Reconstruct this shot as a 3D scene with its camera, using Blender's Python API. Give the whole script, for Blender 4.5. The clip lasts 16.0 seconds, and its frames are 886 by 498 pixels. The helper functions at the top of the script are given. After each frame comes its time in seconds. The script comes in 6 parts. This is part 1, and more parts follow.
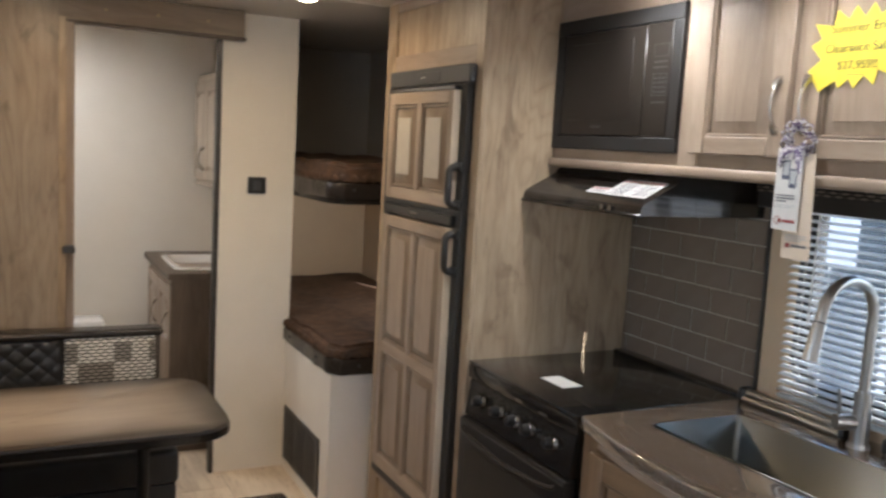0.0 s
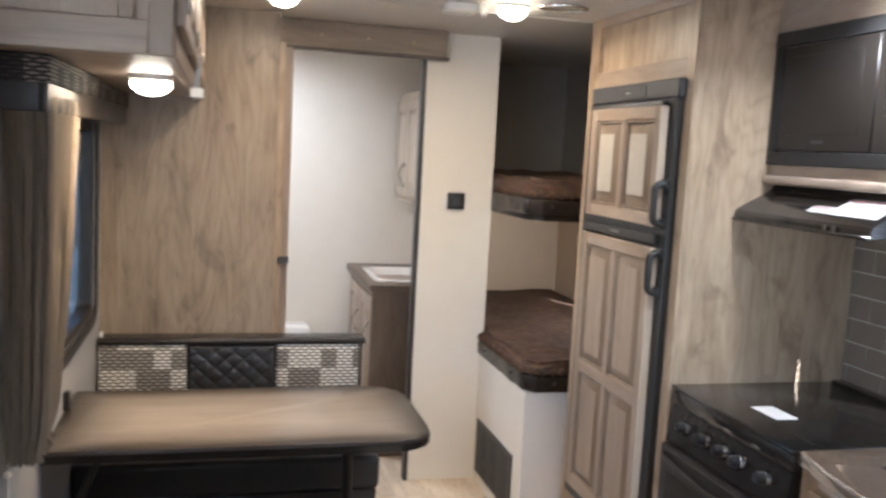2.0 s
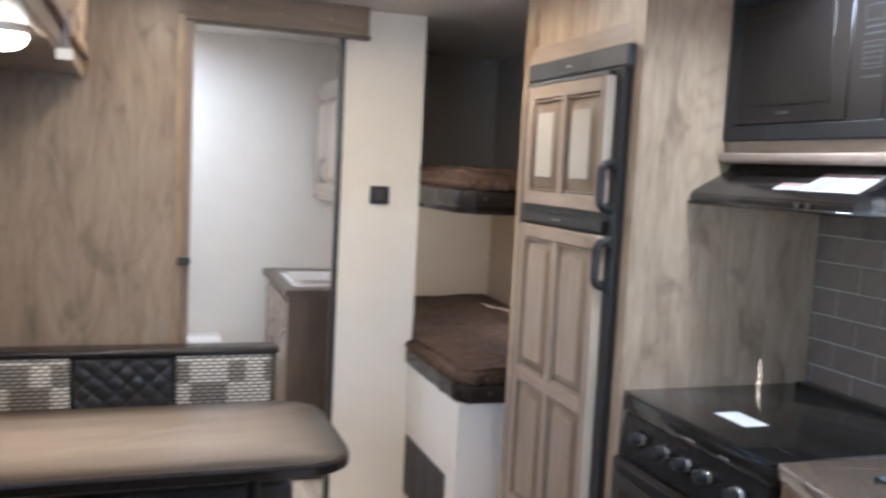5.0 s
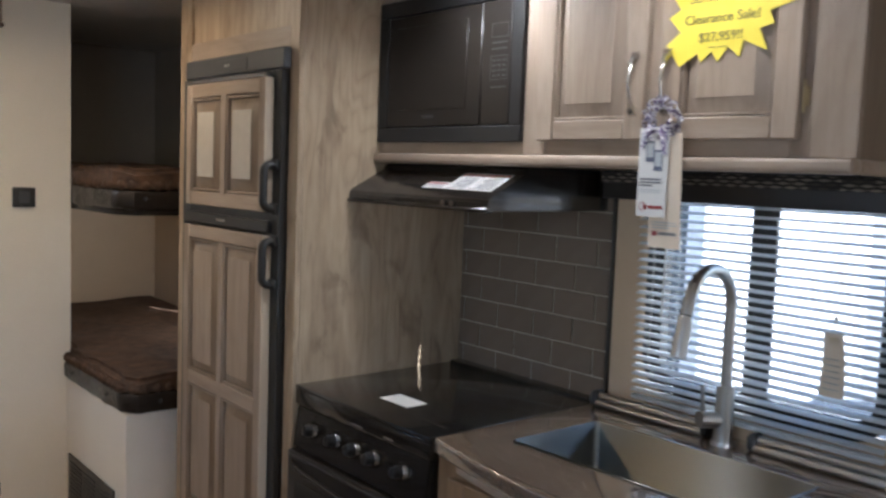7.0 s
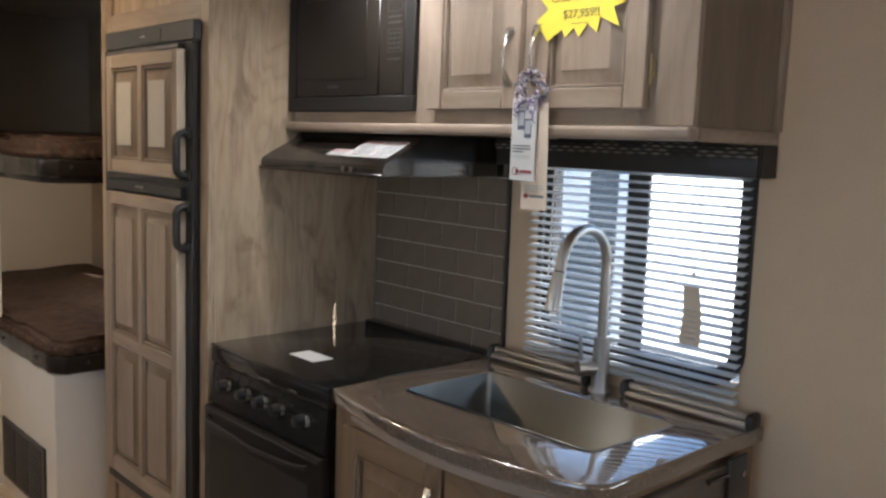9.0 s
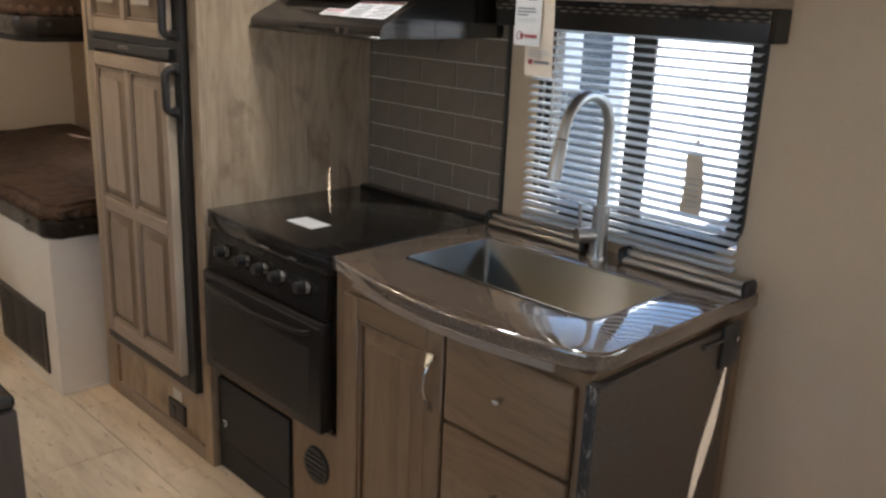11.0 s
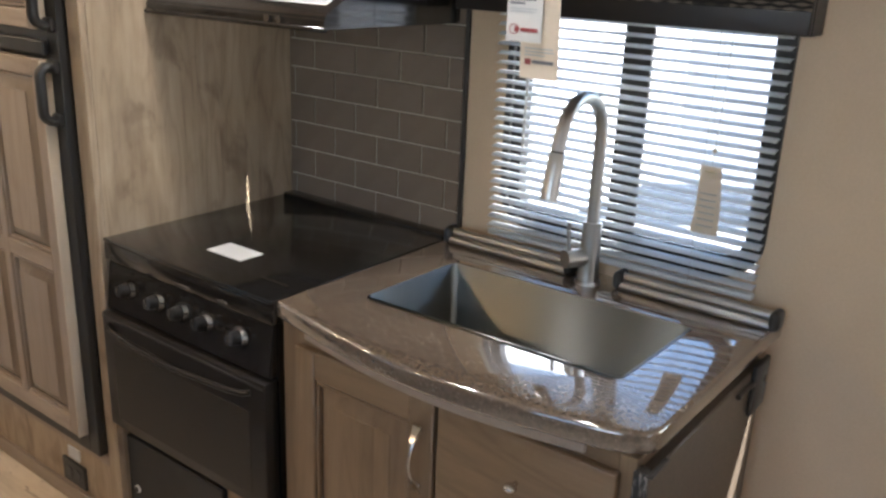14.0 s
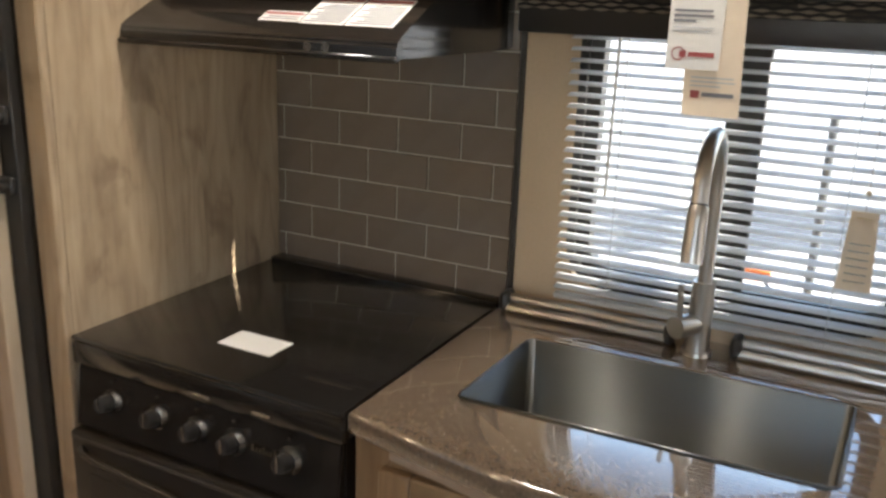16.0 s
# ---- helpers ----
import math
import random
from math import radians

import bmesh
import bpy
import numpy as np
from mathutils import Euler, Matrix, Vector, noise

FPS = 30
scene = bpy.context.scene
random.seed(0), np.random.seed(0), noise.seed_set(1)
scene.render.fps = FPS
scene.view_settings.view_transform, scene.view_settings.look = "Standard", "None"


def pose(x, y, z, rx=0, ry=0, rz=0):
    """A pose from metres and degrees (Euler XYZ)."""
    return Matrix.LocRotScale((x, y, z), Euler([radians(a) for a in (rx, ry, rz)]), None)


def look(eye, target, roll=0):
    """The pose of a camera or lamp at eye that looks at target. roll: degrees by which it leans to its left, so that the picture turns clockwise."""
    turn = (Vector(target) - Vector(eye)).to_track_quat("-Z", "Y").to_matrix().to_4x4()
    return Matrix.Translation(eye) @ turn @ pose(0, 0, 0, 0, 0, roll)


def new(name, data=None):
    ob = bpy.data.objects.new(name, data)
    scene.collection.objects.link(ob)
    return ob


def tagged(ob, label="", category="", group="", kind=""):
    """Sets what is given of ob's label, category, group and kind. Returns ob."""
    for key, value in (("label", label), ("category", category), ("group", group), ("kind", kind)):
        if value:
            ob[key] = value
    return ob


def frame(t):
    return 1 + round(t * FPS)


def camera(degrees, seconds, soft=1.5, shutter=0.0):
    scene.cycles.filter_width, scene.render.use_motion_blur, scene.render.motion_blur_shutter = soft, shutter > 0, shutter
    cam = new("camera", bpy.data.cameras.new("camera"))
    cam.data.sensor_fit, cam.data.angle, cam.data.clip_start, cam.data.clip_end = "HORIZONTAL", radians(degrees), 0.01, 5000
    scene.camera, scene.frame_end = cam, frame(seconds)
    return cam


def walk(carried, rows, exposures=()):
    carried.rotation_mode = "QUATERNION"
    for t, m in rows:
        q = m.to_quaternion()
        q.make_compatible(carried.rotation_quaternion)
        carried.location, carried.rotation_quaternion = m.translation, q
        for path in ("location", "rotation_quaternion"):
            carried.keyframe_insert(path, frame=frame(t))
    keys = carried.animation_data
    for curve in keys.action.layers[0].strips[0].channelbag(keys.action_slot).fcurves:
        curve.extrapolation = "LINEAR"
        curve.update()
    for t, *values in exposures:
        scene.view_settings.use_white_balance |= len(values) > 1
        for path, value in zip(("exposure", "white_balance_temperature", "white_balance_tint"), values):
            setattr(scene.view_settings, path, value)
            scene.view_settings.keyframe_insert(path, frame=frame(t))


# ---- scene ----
cam = camera(54.4, 16.0, soft=2.6, shutter=0.5)
PATH = [
    (0, (0.754, 0.87, 1.543), (1.652, 2.641, 1.305), 3.2),
    (0.5, (0.743, 0.852, 1.545), (1.52, 2.677, 1.292), 3.1),
    (1, (0.733, 0.849, 1.544), (1.438, 2.705, 1.307), 3.1),
    (1.5, (0.727, 0.874, 1.543), (1.351, 2.76, 1.314), 3.0),
    (2, (0.706, 0.895, 1.547), (1.206, 2.818, 1.32), 3.0),
    (2.5, (0.682, 0.918, 1.531), (1.041, 2.873, 1.307), 3.0),
    (3, (0.656, 0.937, 1.513), (0.921, 2.907, 1.297), 3.0),
    (3.2, (0.666, 0.948, 1.507), (0.902, 2.922, 1.292), 3.0),
    (5.3, (0.843, 1.284, 1.434), (1.686, 3.09, 1.266), 2.7),
    (5.5, (0.85, 1.315, 1.432), (1.831, 3.05, 1.267), 2.6),
    (6, (0.837, 1.319, 1.442), (2.012, 2.928, 1.266), 2.3),
    (6.5, (0.841, 1.285, 1.469), (2.074, 2.85, 1.292), 2.0),
    (7, (0.821, 1.169, 1.472), (2.119, 2.68, 1.297), 2.2),
    (7.5, (0.814, 1.057, 1.479), (2.126, 2.55, 1.259), 2.0),
    (8, (0.851, 1.048, 1.48), (2.176, 2.527, 1.242), 2.0),
    (8.5, (0.874, 1.016, 1.491), (2.216, 2.48, 1.257), 2.0),
    (9, (0.855, 0.951, 1.474), (2.213, 2.399, 1.232), 2.1),
    (9.5, (0.864, 0.95, 1.486), (2.214, 2.383, 1.13), 2.1),
    (10, (0.843, 0.982, 1.493), (2.193, 2.367, 0.984), 2.4),
    (10.2, (0.828, 0.988, 1.484), (2.187, 2.36, 0.964), 2.4),
    (12.3, (0.9, 1.048, 1.536), (2.217, 2.407, 0.888), 2.2),
    (12.5, (0.908, 1.097, 1.537), (2.243, 2.438, 0.891), 2.0),
    (13, (0.919, 1.259, 1.49), (2.352, 2.509, 0.872), 2.2),
    (13.5, (0.972, 1.357, 1.499), (2.456, 2.541, 0.87), 1.8),
    (14, (0.995, 1.418, 1.529), (2.514, 2.553, 0.891), 2.4),
    (14.5, (0.984, 1.53, 1.543), (2.53, 2.622, 0.896), 2.8),
    (15, (0.938, 1.699, 1.539), (2.54, 2.727, 0.926), 2.3),
    (15.5, (0.95, 1.838, 1.524), (2.612, 2.782, 0.935), 2.0),
    (16, (1.079, 1.976, 1.483), (2.787, 2.85, 0.92), 2.1),
]
EXPOSURES = [(0, 2.28, 5750, 10), (0.5, 2.42, 5300, 10), (1.0, 2.52, 5350, 10), (2.0, 3.02, 5150, 10), (3.0, 2.78, 4950, 10), (5.5, 3.0, 4800, 10), (6.0, 2.6, 5100, 10), (6.5, 2.52, 5150, 10), (7.0, 1.97, 5350, 10), (7.5, 2.02, 5500, 10), (9.0, 2.04, 5700, 10), (10.0, 2.0, 5750, 10), (12.5, 2.35, 5950, 10), (14, 2.5, 5850, 10), (15, 2.62, 6100, 10), (16, 2.46, 6600, 10)]
walk(cam, [(t, look(eye, target, roll)) for t, eye, target, roll in PATH], EXPOSURES)


# ---- daylight ----
SUN = Vector((0.155, -0.73, 0.395)).normalized()
world = bpy.data.worlds.new("sky")
scene.world = world
world.use_nodes = True
wn = world.node_tree.nodes
sky = wn.new("ShaderNodeTexSky")
sky.sky_type, sky.sun_disc = "NISHITA", False
sky.sun_elevation = math.asin(SUN.z)
sky.sun_rotation = math.atan2(SUN.x, SUN.y)
world.node_tree.links.new(sky.outputs[0], wn["Background"].inputs[0])
wn["Background"].inputs[1].default_value = 0.15


def lamp(name, kind, m, power, color, size=0.1, size_y=None, angle=None):
    data = bpy.data.lights.new(name, kind)
    data.energy, data.color = power, color
    if kind == "AREA":
        data.shape, data.size, data.size_y = "RECTANGLE", size, size_y or size
    if kind == "POINT":
        data.shadow_soft_size = size
    if angle:
        data.angle = radians(angle)
    ob = new(name, data)
    ob.matrix_world = m
    return ob


lamp("sun", "SUN", look(SUN * 20, (0, 0, 0)), 5.0, (1.0, 0.94, 0.85), angle=0.5)
# sky light in the openings that the camera never faces, two of them added
lamp("sky_left_window", "AREA", look((0.225, 1.45, 1.46), (2.2, 2.2, 1.2)), 0.9, (1.0, 0.935, 0.86), 0.7, 0.7)
# fill lamp in an unseen rear window that is added for it
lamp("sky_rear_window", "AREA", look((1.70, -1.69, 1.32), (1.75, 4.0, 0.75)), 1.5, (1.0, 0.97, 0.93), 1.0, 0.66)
lamp("sky_bunk_window", "AREA", look((2.69, 4.63, 1.11), (2.2, 5.2, 1.0)), 0.85, (1.0, 0.88, 0.70), 0.3, 0.22)
# fill lamp that brightens the bathroom from an added, unseen skylight
lamp("sky_bath_skylight", "AREA", look((0.66, 5.25, 2.12), (0.72, 5.3, 0)), 3.1, (1.0, 0.93, 0.84), 0.34, 0.48)
# the glow of the ceiling lamps and of the lamp under the overhead cabinet
WARM, COOL = (1.0, 0.72, 0.42), (1.0, 0.965, 0.92)
# soft fill from above, set in an added roof vent out of view
lamp("sky_roof_vent", "AREA", look((1.55, 1.3, 2.195), (1.55, 1.3, 0)), 1.2, COOL, 0.34)
# the last two are unseen kitchen spots; one only brightens the cabinet doors
for x, y, z, power, tint, size in ((1.685, 3.86, 2.004, 0.90, WARM, 0.085), (0.90, 4.03, 2.004, 0.65, WARM, 0.085), (2.09, 2.16, 2.046, 0.64, COOL, 0.09), (2.16, 2.72, 2.046, 1.15, COOL, 0.09)):
    lamp("ceiling_glow", "AREA", look((x, y, z), (x, y, 0)), power, tint, size)
lamp("under_cabinet_glow", "AREA", look((0.517, 3.36, 1.645), (0.517, 3.36, 0)), 1.5, (1.0, 0.68, 0.36), 0.08)


# ---- materials ----
def mat(name, color, rough=0.5, metal=0.0, emit=None, strength=0.0, coat=0.0, spec=0.5):
    m = bpy.data.materials.new(name)
    m.use_nodes = True
    b = m.node_tree.nodes["Principled BSDF"]
    b.inputs["Base Color"].default_value = (*color, 1)
    b.inputs["Roughness"].default_value = rough
    b.inputs["Metallic"].default_value = metal
    b.inputs["Coat Weight"].default_value = coat
    b.inputs["Specular IOR Level"].default_value = spec
    if emit:
        b.inputs["Emission Color"].default_value = (*emit, 1)
        b.inputs["Emission Strength"].default_value = strength
    return m


def node(m, kind, **sets):
    n = m.node_tree.nodes.new(kind)
    for key, value in sets.items():
        n.inputs[key].default_value = value
    return n


def wire(m, a, b):
    m.node_tree.links.new(a, b)


def coords(m, scale, vary=True, turn=(0, 0, 0)):
    """Object coordinates at a scale, moved by chance from object to object."""
    tc = node(m, "ShaderNodeTexCoord")
    mp = node(m, "ShaderNodeMapping", Scale=scale, Rotation=turn)
    if vary:
        info = node(m, "ShaderNodeObjectInfo")
        mul = node(m, "ShaderNodeMath")
        mul.operation = "MULTIPLY"
        mul.inputs[1].default_value = 7.0
        wire(m, info.outputs["Random"], mul.inputs[0])
        add = node(m, "ShaderNodeVectorMath")
        wire(m, tc.outputs["Object"], add.inputs[0])
        wire(m, mul.outputs[0], add.inputs[1])
        wire(m, add.outputs[0], mp.inputs[0])
    else:
        wire(m, tc.outputs["Object"], mp.inputs[0])
    return mp.outputs[0]


def noise_of(m, where, scale=1.0, detail=4.0, rough=0.55, distort=0.0):
    n = node(m, "ShaderNodeTexNoise", Scale=scale, Detail=detail, Roughness=rough, Distortion=distort)
    wire(m, where, n.inputs["Vector"])
    return n.outputs["Fac"]


def ramp(m, fac, stops):
    r = node(m, "ShaderNodeValToRGB")
    e = r.color_ramp.elements
    while len(e) < len(stops):
        e.new(0.5)
    for k, (at, c) in enumerate(stops):
        e[k].position, e[k].color = at, (*c, 1) if len(c) == 3 else c
    wire(m, fac, r.inputs[0])
    return r.outputs[0]


def mix(m, fac, a, b, how="MIX"):
    x = node(m, "ShaderNodeMix")
    x.data_type, x.blend_type = "RGBA", how
    for v, i in ((fac, 0), (a, 6), (b, 7)):
        if isinstance(v, (int, float)):
            x.inputs[i].default_value = v
        elif isinstance(v, tuple):
            x.inputs[i].default_value = (*v, 1)
        else:
            wire(m, v, x.inputs[i])
    return x.outputs[2]


def bump(m, height, strength=0.2, dist=0.002):
    b = node(m, "ShaderNodeBump", Strength=strength, Distance=dist)
    wire(m, height, b.inputs["Height"])
    wire(m, b.outputs[0], m.node_tree.nodes["Principled BSDF"].inputs["Normal"])


def base(m, color):
    wire(m, color, m.node_tree.nodes["Principled BSDF"].inputs["Base Color"])


def gloss(m, fac, lo, hi):
    r = node(m, "ShaderNodeMapRange")
    r.inputs["To Min"].default_value, r.inputs["To Max"].default_value = lo, hi
    wire(m, fac, r.inputs[0])
    wire(m, r.outputs[0], m.node_tree.nodes["Principled BSDF"].inputs["Roughness"])


def wood(name, dark, mid, light, axis="z", fine=60.0, rough=0.45, knots=0.5, vary=True):
    """Printed wood grain: soft bands, cathedral rings, blotches and fine pores along an axis."""
    m = mat(name, mid, rough)
    k = {"x": 0, "y": 1, "z": 2}[axis]

    def along(amount):
        s = [1.0, 1.0, 1.0]
        s[k] = amount
        return coords(m, s, vary)

    fibre = noise_of(m, along(0.03), fine * 3, 3, 0.6, 0.2)
    grain = noise_of(m, along(0.07), fine * 0.45, 4, 0.55, 0.9)
    cloud = noise_of(m, along(0.16), 7.0, 4, 0.6, 1.1)
    blot = noise_of(m, along(0.24), 17, 6, 0.68, 1.0)
    slow = noise_of(m, along(0.15), 5.0, 3, 0.5, 0.9)
    c = ramp(m, cloud, [(0.30, dark), (0.46, mid), (0.62, light)])
    c = mix(m, 0.30 + 0.12 * knots, c, ramp(m, blot, [(0.34, dark), (0.47, mid), (0.62, light)]))
    c = mix(m, 0.22, c, ramp(m, grain, [(0.30, dark), (0.5, mid), (0.70, light)]))
    # growth rings: contour lines of a long, slow noise
    turns = node(m, "ShaderNodeMath")
    turns.operation = "MULTIPLY"
    turns.inputs[1].default_value = 26.0
    wire(m, slow, turns.inputs[0])
    fold = node(m, "ShaderNodeMath")
    fold.operation = "PINGPONG"
    fold.inputs[1].default_value = 1.0
    wire(m, turns.outputs[0], fold.inputs[0])
    c = mix(m, 0.12 + 0.12 * knots, c, ramp(m, fold.outputs[0], [(0.0, dark), (0.3, mid), (0.9, light)]))
    if knots >= 1:
        eye = noise_of(m, along(0.45), 10.0, 3, 0.55, 0.8)
        c = mix(m, ramp(m, eye, [(0.57, (0, 0, 0)), (0.72, (0.8, 0.8, 0.8))]), c, dark)
    c = mix(m, 0.10, c, ramp(m, fibre, [(0.3, dark), (0.6, light)]), "MIX")
    if vary:
        # boards differ a little from one another
        info = node(m, "ShaderNodeObjectInfo")
        tone = ramp(m, info.outputs["Random"], [(0.0, (0.84, 0.83, 0.82)), (1.0, (1.0, 1.0, 1.0))])
        c = mix(m, 1.0, c, tone, "MULTIPLY")
    base(m, c)
    gloss(m, blot, rough - 0.08, rough + 0.1)
    bump(m, fibre, 0.08, 0.001)
    return m


def speckled(name, colors, scale, rough, coat=0.0, relief=0.0):
    m = mat(name, colors[1], rough, coat=coat)
    a = noise_of(m, coords(m, (1, 1, 1), False), scale, 3, 0.7)
    v = node(m, "ShaderNodeTexVoronoi", Scale=scale * 2.2)
    wire(m, coords(m, (1, 1, 1), False), v.inputs["Vector"])
    c = ramp(m, a, [(0.35, colors[0]), (0.5, colors[1]), (0.66, colors[2])])
    d = ramp(m, v.outputs["Color"], [(0.0, colors[0]), (0.5, colors[1]), (0.86, colors[1]), (0.92, colors[3])])
    base(m, mix(m, 0.5, c, d))
    if relief:
        bump(m, a, relief)
    return m


def mottled(name, a, b, scale, rough, relief=0.1, metal=0.0, dist=0.001, coat=0.0):
    m = mat(name, a, rough, metal, coat=coat)
    n = noise_of(m, coords(m, (1, 1, 1), False), scale, 5, 0.6)
    big = noise_of(m, coords(m, (1, 1, 1), False), scale * 0.08, 3, 0.5)
    base(m, mix(m, 0.4, ramp(m, n, [(0.3, a), (0.7, b)]), ramp(m, big, [(0.3, a), (0.7, b)])))
    gloss(m, big, max(rough - 0.06, 0.02), rough + 0.08)
    if relief:
        bump(m, n, relief, dist)
    return m


panel_wood = wood("greywashed_panel_wood", (0.140, 0.091, 0.055), (0.335, 0.243, 0.155), (0.475, 0.37, 0.255), "z", 34, 0.42, 1.0, False)
cab_wood = wood("driftwood_cabinet", (0.19, 0.138, 0.098), (0.315, 0.242, 0.182), (0.41, 0.325, 0.252), "z", 70, 0.42, 0.4)
cab_wood_x = wood("driftwood_end", (0.19, 0.138, 0.098), (0.315, 0.242, 0.182), (0.41, 0.325, 0.252), "x", 70, 0.42, 0.4)
cab_wood_h = wood("driftwood_rail", (0.19, 0.138, 0.098), (0.315, 0.242, 0.182), (0.41, 0.325, 0.252), "y", 70, 0.42, 0.4)
# base cabinet and drawer woods, darker and browner than the wall cabinet's
drawer_wood = wood("brown_drawer_wood", (0.125, 0.072, 0.034), (0.218, 0.138, 0.072), (0.290, 0.193, 0.108), "y", 40, 0.42, 0.9)
base_wood = wood("brown_base_wood", (0.122, 0.071, 0.034), (0.205, 0.130, 0.069), (0.27, 0.180, 0.101), "z", 60, 0.42, 0.6)
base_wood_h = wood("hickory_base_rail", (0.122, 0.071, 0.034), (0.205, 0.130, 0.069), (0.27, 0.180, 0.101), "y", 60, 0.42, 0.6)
dark_wood = wood("dark_vanity_wood", (0.05, 0.037, 0.027), (0.10, 0.075, 0.055), (0.16, 0.12, 0.09), "z", 60, 0.45, 0.6)
wall_wood = wood("greywashed_wall_wood", (0.10, 0.070, 0.046), (0.245, 0.186, 0.130), (0.36, 0.288, 0.213), "z", 34, 0.42, 1.0, False)
# lightened cabinet wood; the brightness of the bathroom is in its colour
lit_bath_wood = wood("lit_bath_cabinet_wood", (0.34, 0.27, 0.20), (0.47, 0.39, 0.30), (0.56, 0.48, 0.38), "z", 60, 0.42, 0.4)
# darker brown for cabinet ends; carries the shade on the wall cabinet's side
darkened_wood_z = wood("darkened_end_wood", (0.13, 0.092, 0.060), (0.20, 0.148, 0.100), (0.26, 0.20, 0.142), "z", 50, 0.42, 0.4)
brown_wood_x = wood("brown_rail_wood", (0.13, 0.092, 0.060), (0.23, 0.172, 0.118), (0.31, 0.24, 0.172), "x", 50, 0.42, 0.6)
glaze_mid = mat("warm_glaze", (0.15, 0.112, 0.082), 0.5)
glaze = mat("dark_glaze", (0.045, 0.034, 0.025), 0.5)
matt_black = mottled("matt_black_plastic", (0.016, 0.015, 0.015), (0.022, 0.021, 0.02), 300, 0.5, 0.08)
wall_white = mottled("white_wallboard", (0.765, 0.712, 0.628), (0.82, 0.77, 0.69), 120, 0.55, 0.06)
# west wall: a greyer, darker copy of the off-white wallboard
wall_grey = mottled("darker_wallboard", (0.37, 0.352, 0.335), (0.42, 0.40, 0.38), 120, 0.55, 0.06)
wall_tan = mottled("beige_wallboard", (0.55, 0.412, 0.272), (0.61, 0.462, 0.312), 150, 0.5, 0.06)
# upper bunk lining, darker and greyer than the beige wallboard
wall_dark = mottled("bunk_lining_grey", (0.35, 0.318, 0.275), (0.41, 0.372, 0.325), 120, 0.5, 0.06)
ceil_mat = mottled("white_ceiling_panel", (0.66, 0.62, 0.56), (0.72, 0.68, 0.62), 90, 0.45, 0.08)
black_trim = mat("black_plastic", (0.018, 0.017, 0.016), 0.38)
dark_metal = mottled("bronze_trim", (0.03, 0.026, 0.023), (0.045, 0.04, 0.035), 200, 0.35, 0.05)
enamel = mottled("black_enamel", (0.0125, 0.0100, 0.0082), (0.018, 0.0145, 0.012), 60, 0.16, 0.0, coat=0.3)
stove_glass = mottled("black_glass", (0.010, 0.009, 0.008), (0.014, 0.012, 0.011), 40, 0.17, 0.0, coat=0.5)
grey_plastic = mottled("charcoal_plastic", (0.040, 0.041, 0.044), (0.055, 0.056, 0.06), 300, 0.45, 0.1)
knob_metal = mat("smoked_chrome", (0.22, 0.215, 0.21), 0.25, 1.0)
satin_nickel = mat("satin_nickel", (0.52, 0.50, 0.47), 0.33, 1.0)
dark_chrome = mat("dark_chrome", (0.26, 0.25, 0.24), 0.26, 1.0)
chrome = mat("brushed_nickel", (0.62, 0.60, 0.57), 0.24, 1.0)
brass = mat("antique_brass", (0.42, 0.33, 0.19), 0.35, 1.0)
paper = mottled("white_card", (0.60, 0.59, 0.575), (0.65, 0.64, 0.62), 80, 0.7, 0.0)
ink = mat("grey_print", (0.16, 0.16, 0.18), 0.7)
olive_ink = mat("olive_print", (0.17, 0.145, 0.05), 0.7)
red_ink = mat("red_print", (0.26, 0.045, 0.045), 0.6)
blue_ink = mat("slate_print", (0.09, 0.10, 0.15), 0.6)
pale_ink = mat("pale_blue_print", (0.42, 0.44, 0.46), 0.6)
buff = mottled("buff_card", (0.66, 0.55, 0.43), (0.72, 0.61, 0.49), 80, 0.7, 0.0)
cream = mottled("cream_plastic", (0.70, 0.61, 0.43), (0.76, 0.67, 0.5), 40, 0.45, 0.0)
yellow = mottled("yellow_card", (0.70, 0.56, 0.045), (0.75, 0.61, 0.06), 30, 0.6, 0.0)
pale_yellow = mottled("straw_card", (0.62, 0.52, 0.20), (0.68, 0.58, 0.26), 60, 0.6, 0.0)
blind_mat = mat("white_blind", (0.80, 0.80, 0.79), 0.42)
_t = node(blind_mat, "ShaderNodeBsdfTranslucent", Color=(0.82, 0.85, 0.87, 1))
_m = node(blind_mat, "ShaderNodeMixShader")
_m.inputs[0].default_value = 0.52
wire(blind_mat, blind_mat.node_tree.nodes["Principled BSDF"].outputs[0], _m.inputs[1])
wire(blind_mat, _t.outputs[0], _m.inputs[2])
wire(blind_mat, _m.outputs[0], blind_mat.node_tree.nodes["Material Output"].inputs[0])
porcelain = mat("white_porcelain", (0.80, 0.78, 0.74), 0.15, coat=0.3)
vinyl_black = mottled("black_vinyl", (0.020, 0.020, 0.021), (0.032, 0.032, 0.033), 260, 0.36, 0.25)
vinyl_brown = mottled("dark_brown_vinyl", (0.018, 0.014, 0.012), (0.028, 0.022, 0.018), 45, 0.24, 0.7, dist=0.004)
plush = mottled("brown_plush", (0.014, 0.007, 0.004), (0.15, 0.080, 0.044), 26, 0.75, 0.6, dist=0.006)
curtain_mat = mottled("taupe_curtain", (0.24, 0.192, 0.142), (0.31, 0.252, 0.192), 400, 0.85, 0.3)
valance_vinyl = mat("espresso_vinyl", (0.022, 0.018, 0.016), 0.42)
counter = speckled("speckled_brown_counter", [(0.082, 0.058, 0.040), (0.138, 0.100, 0.070), (0.182, 0.134, 0.096), (0.31, 0.255, 0.20)], 130, 0.12, 1.0)
_cb = counter.node_tree.nodes["Principled BSDF"]
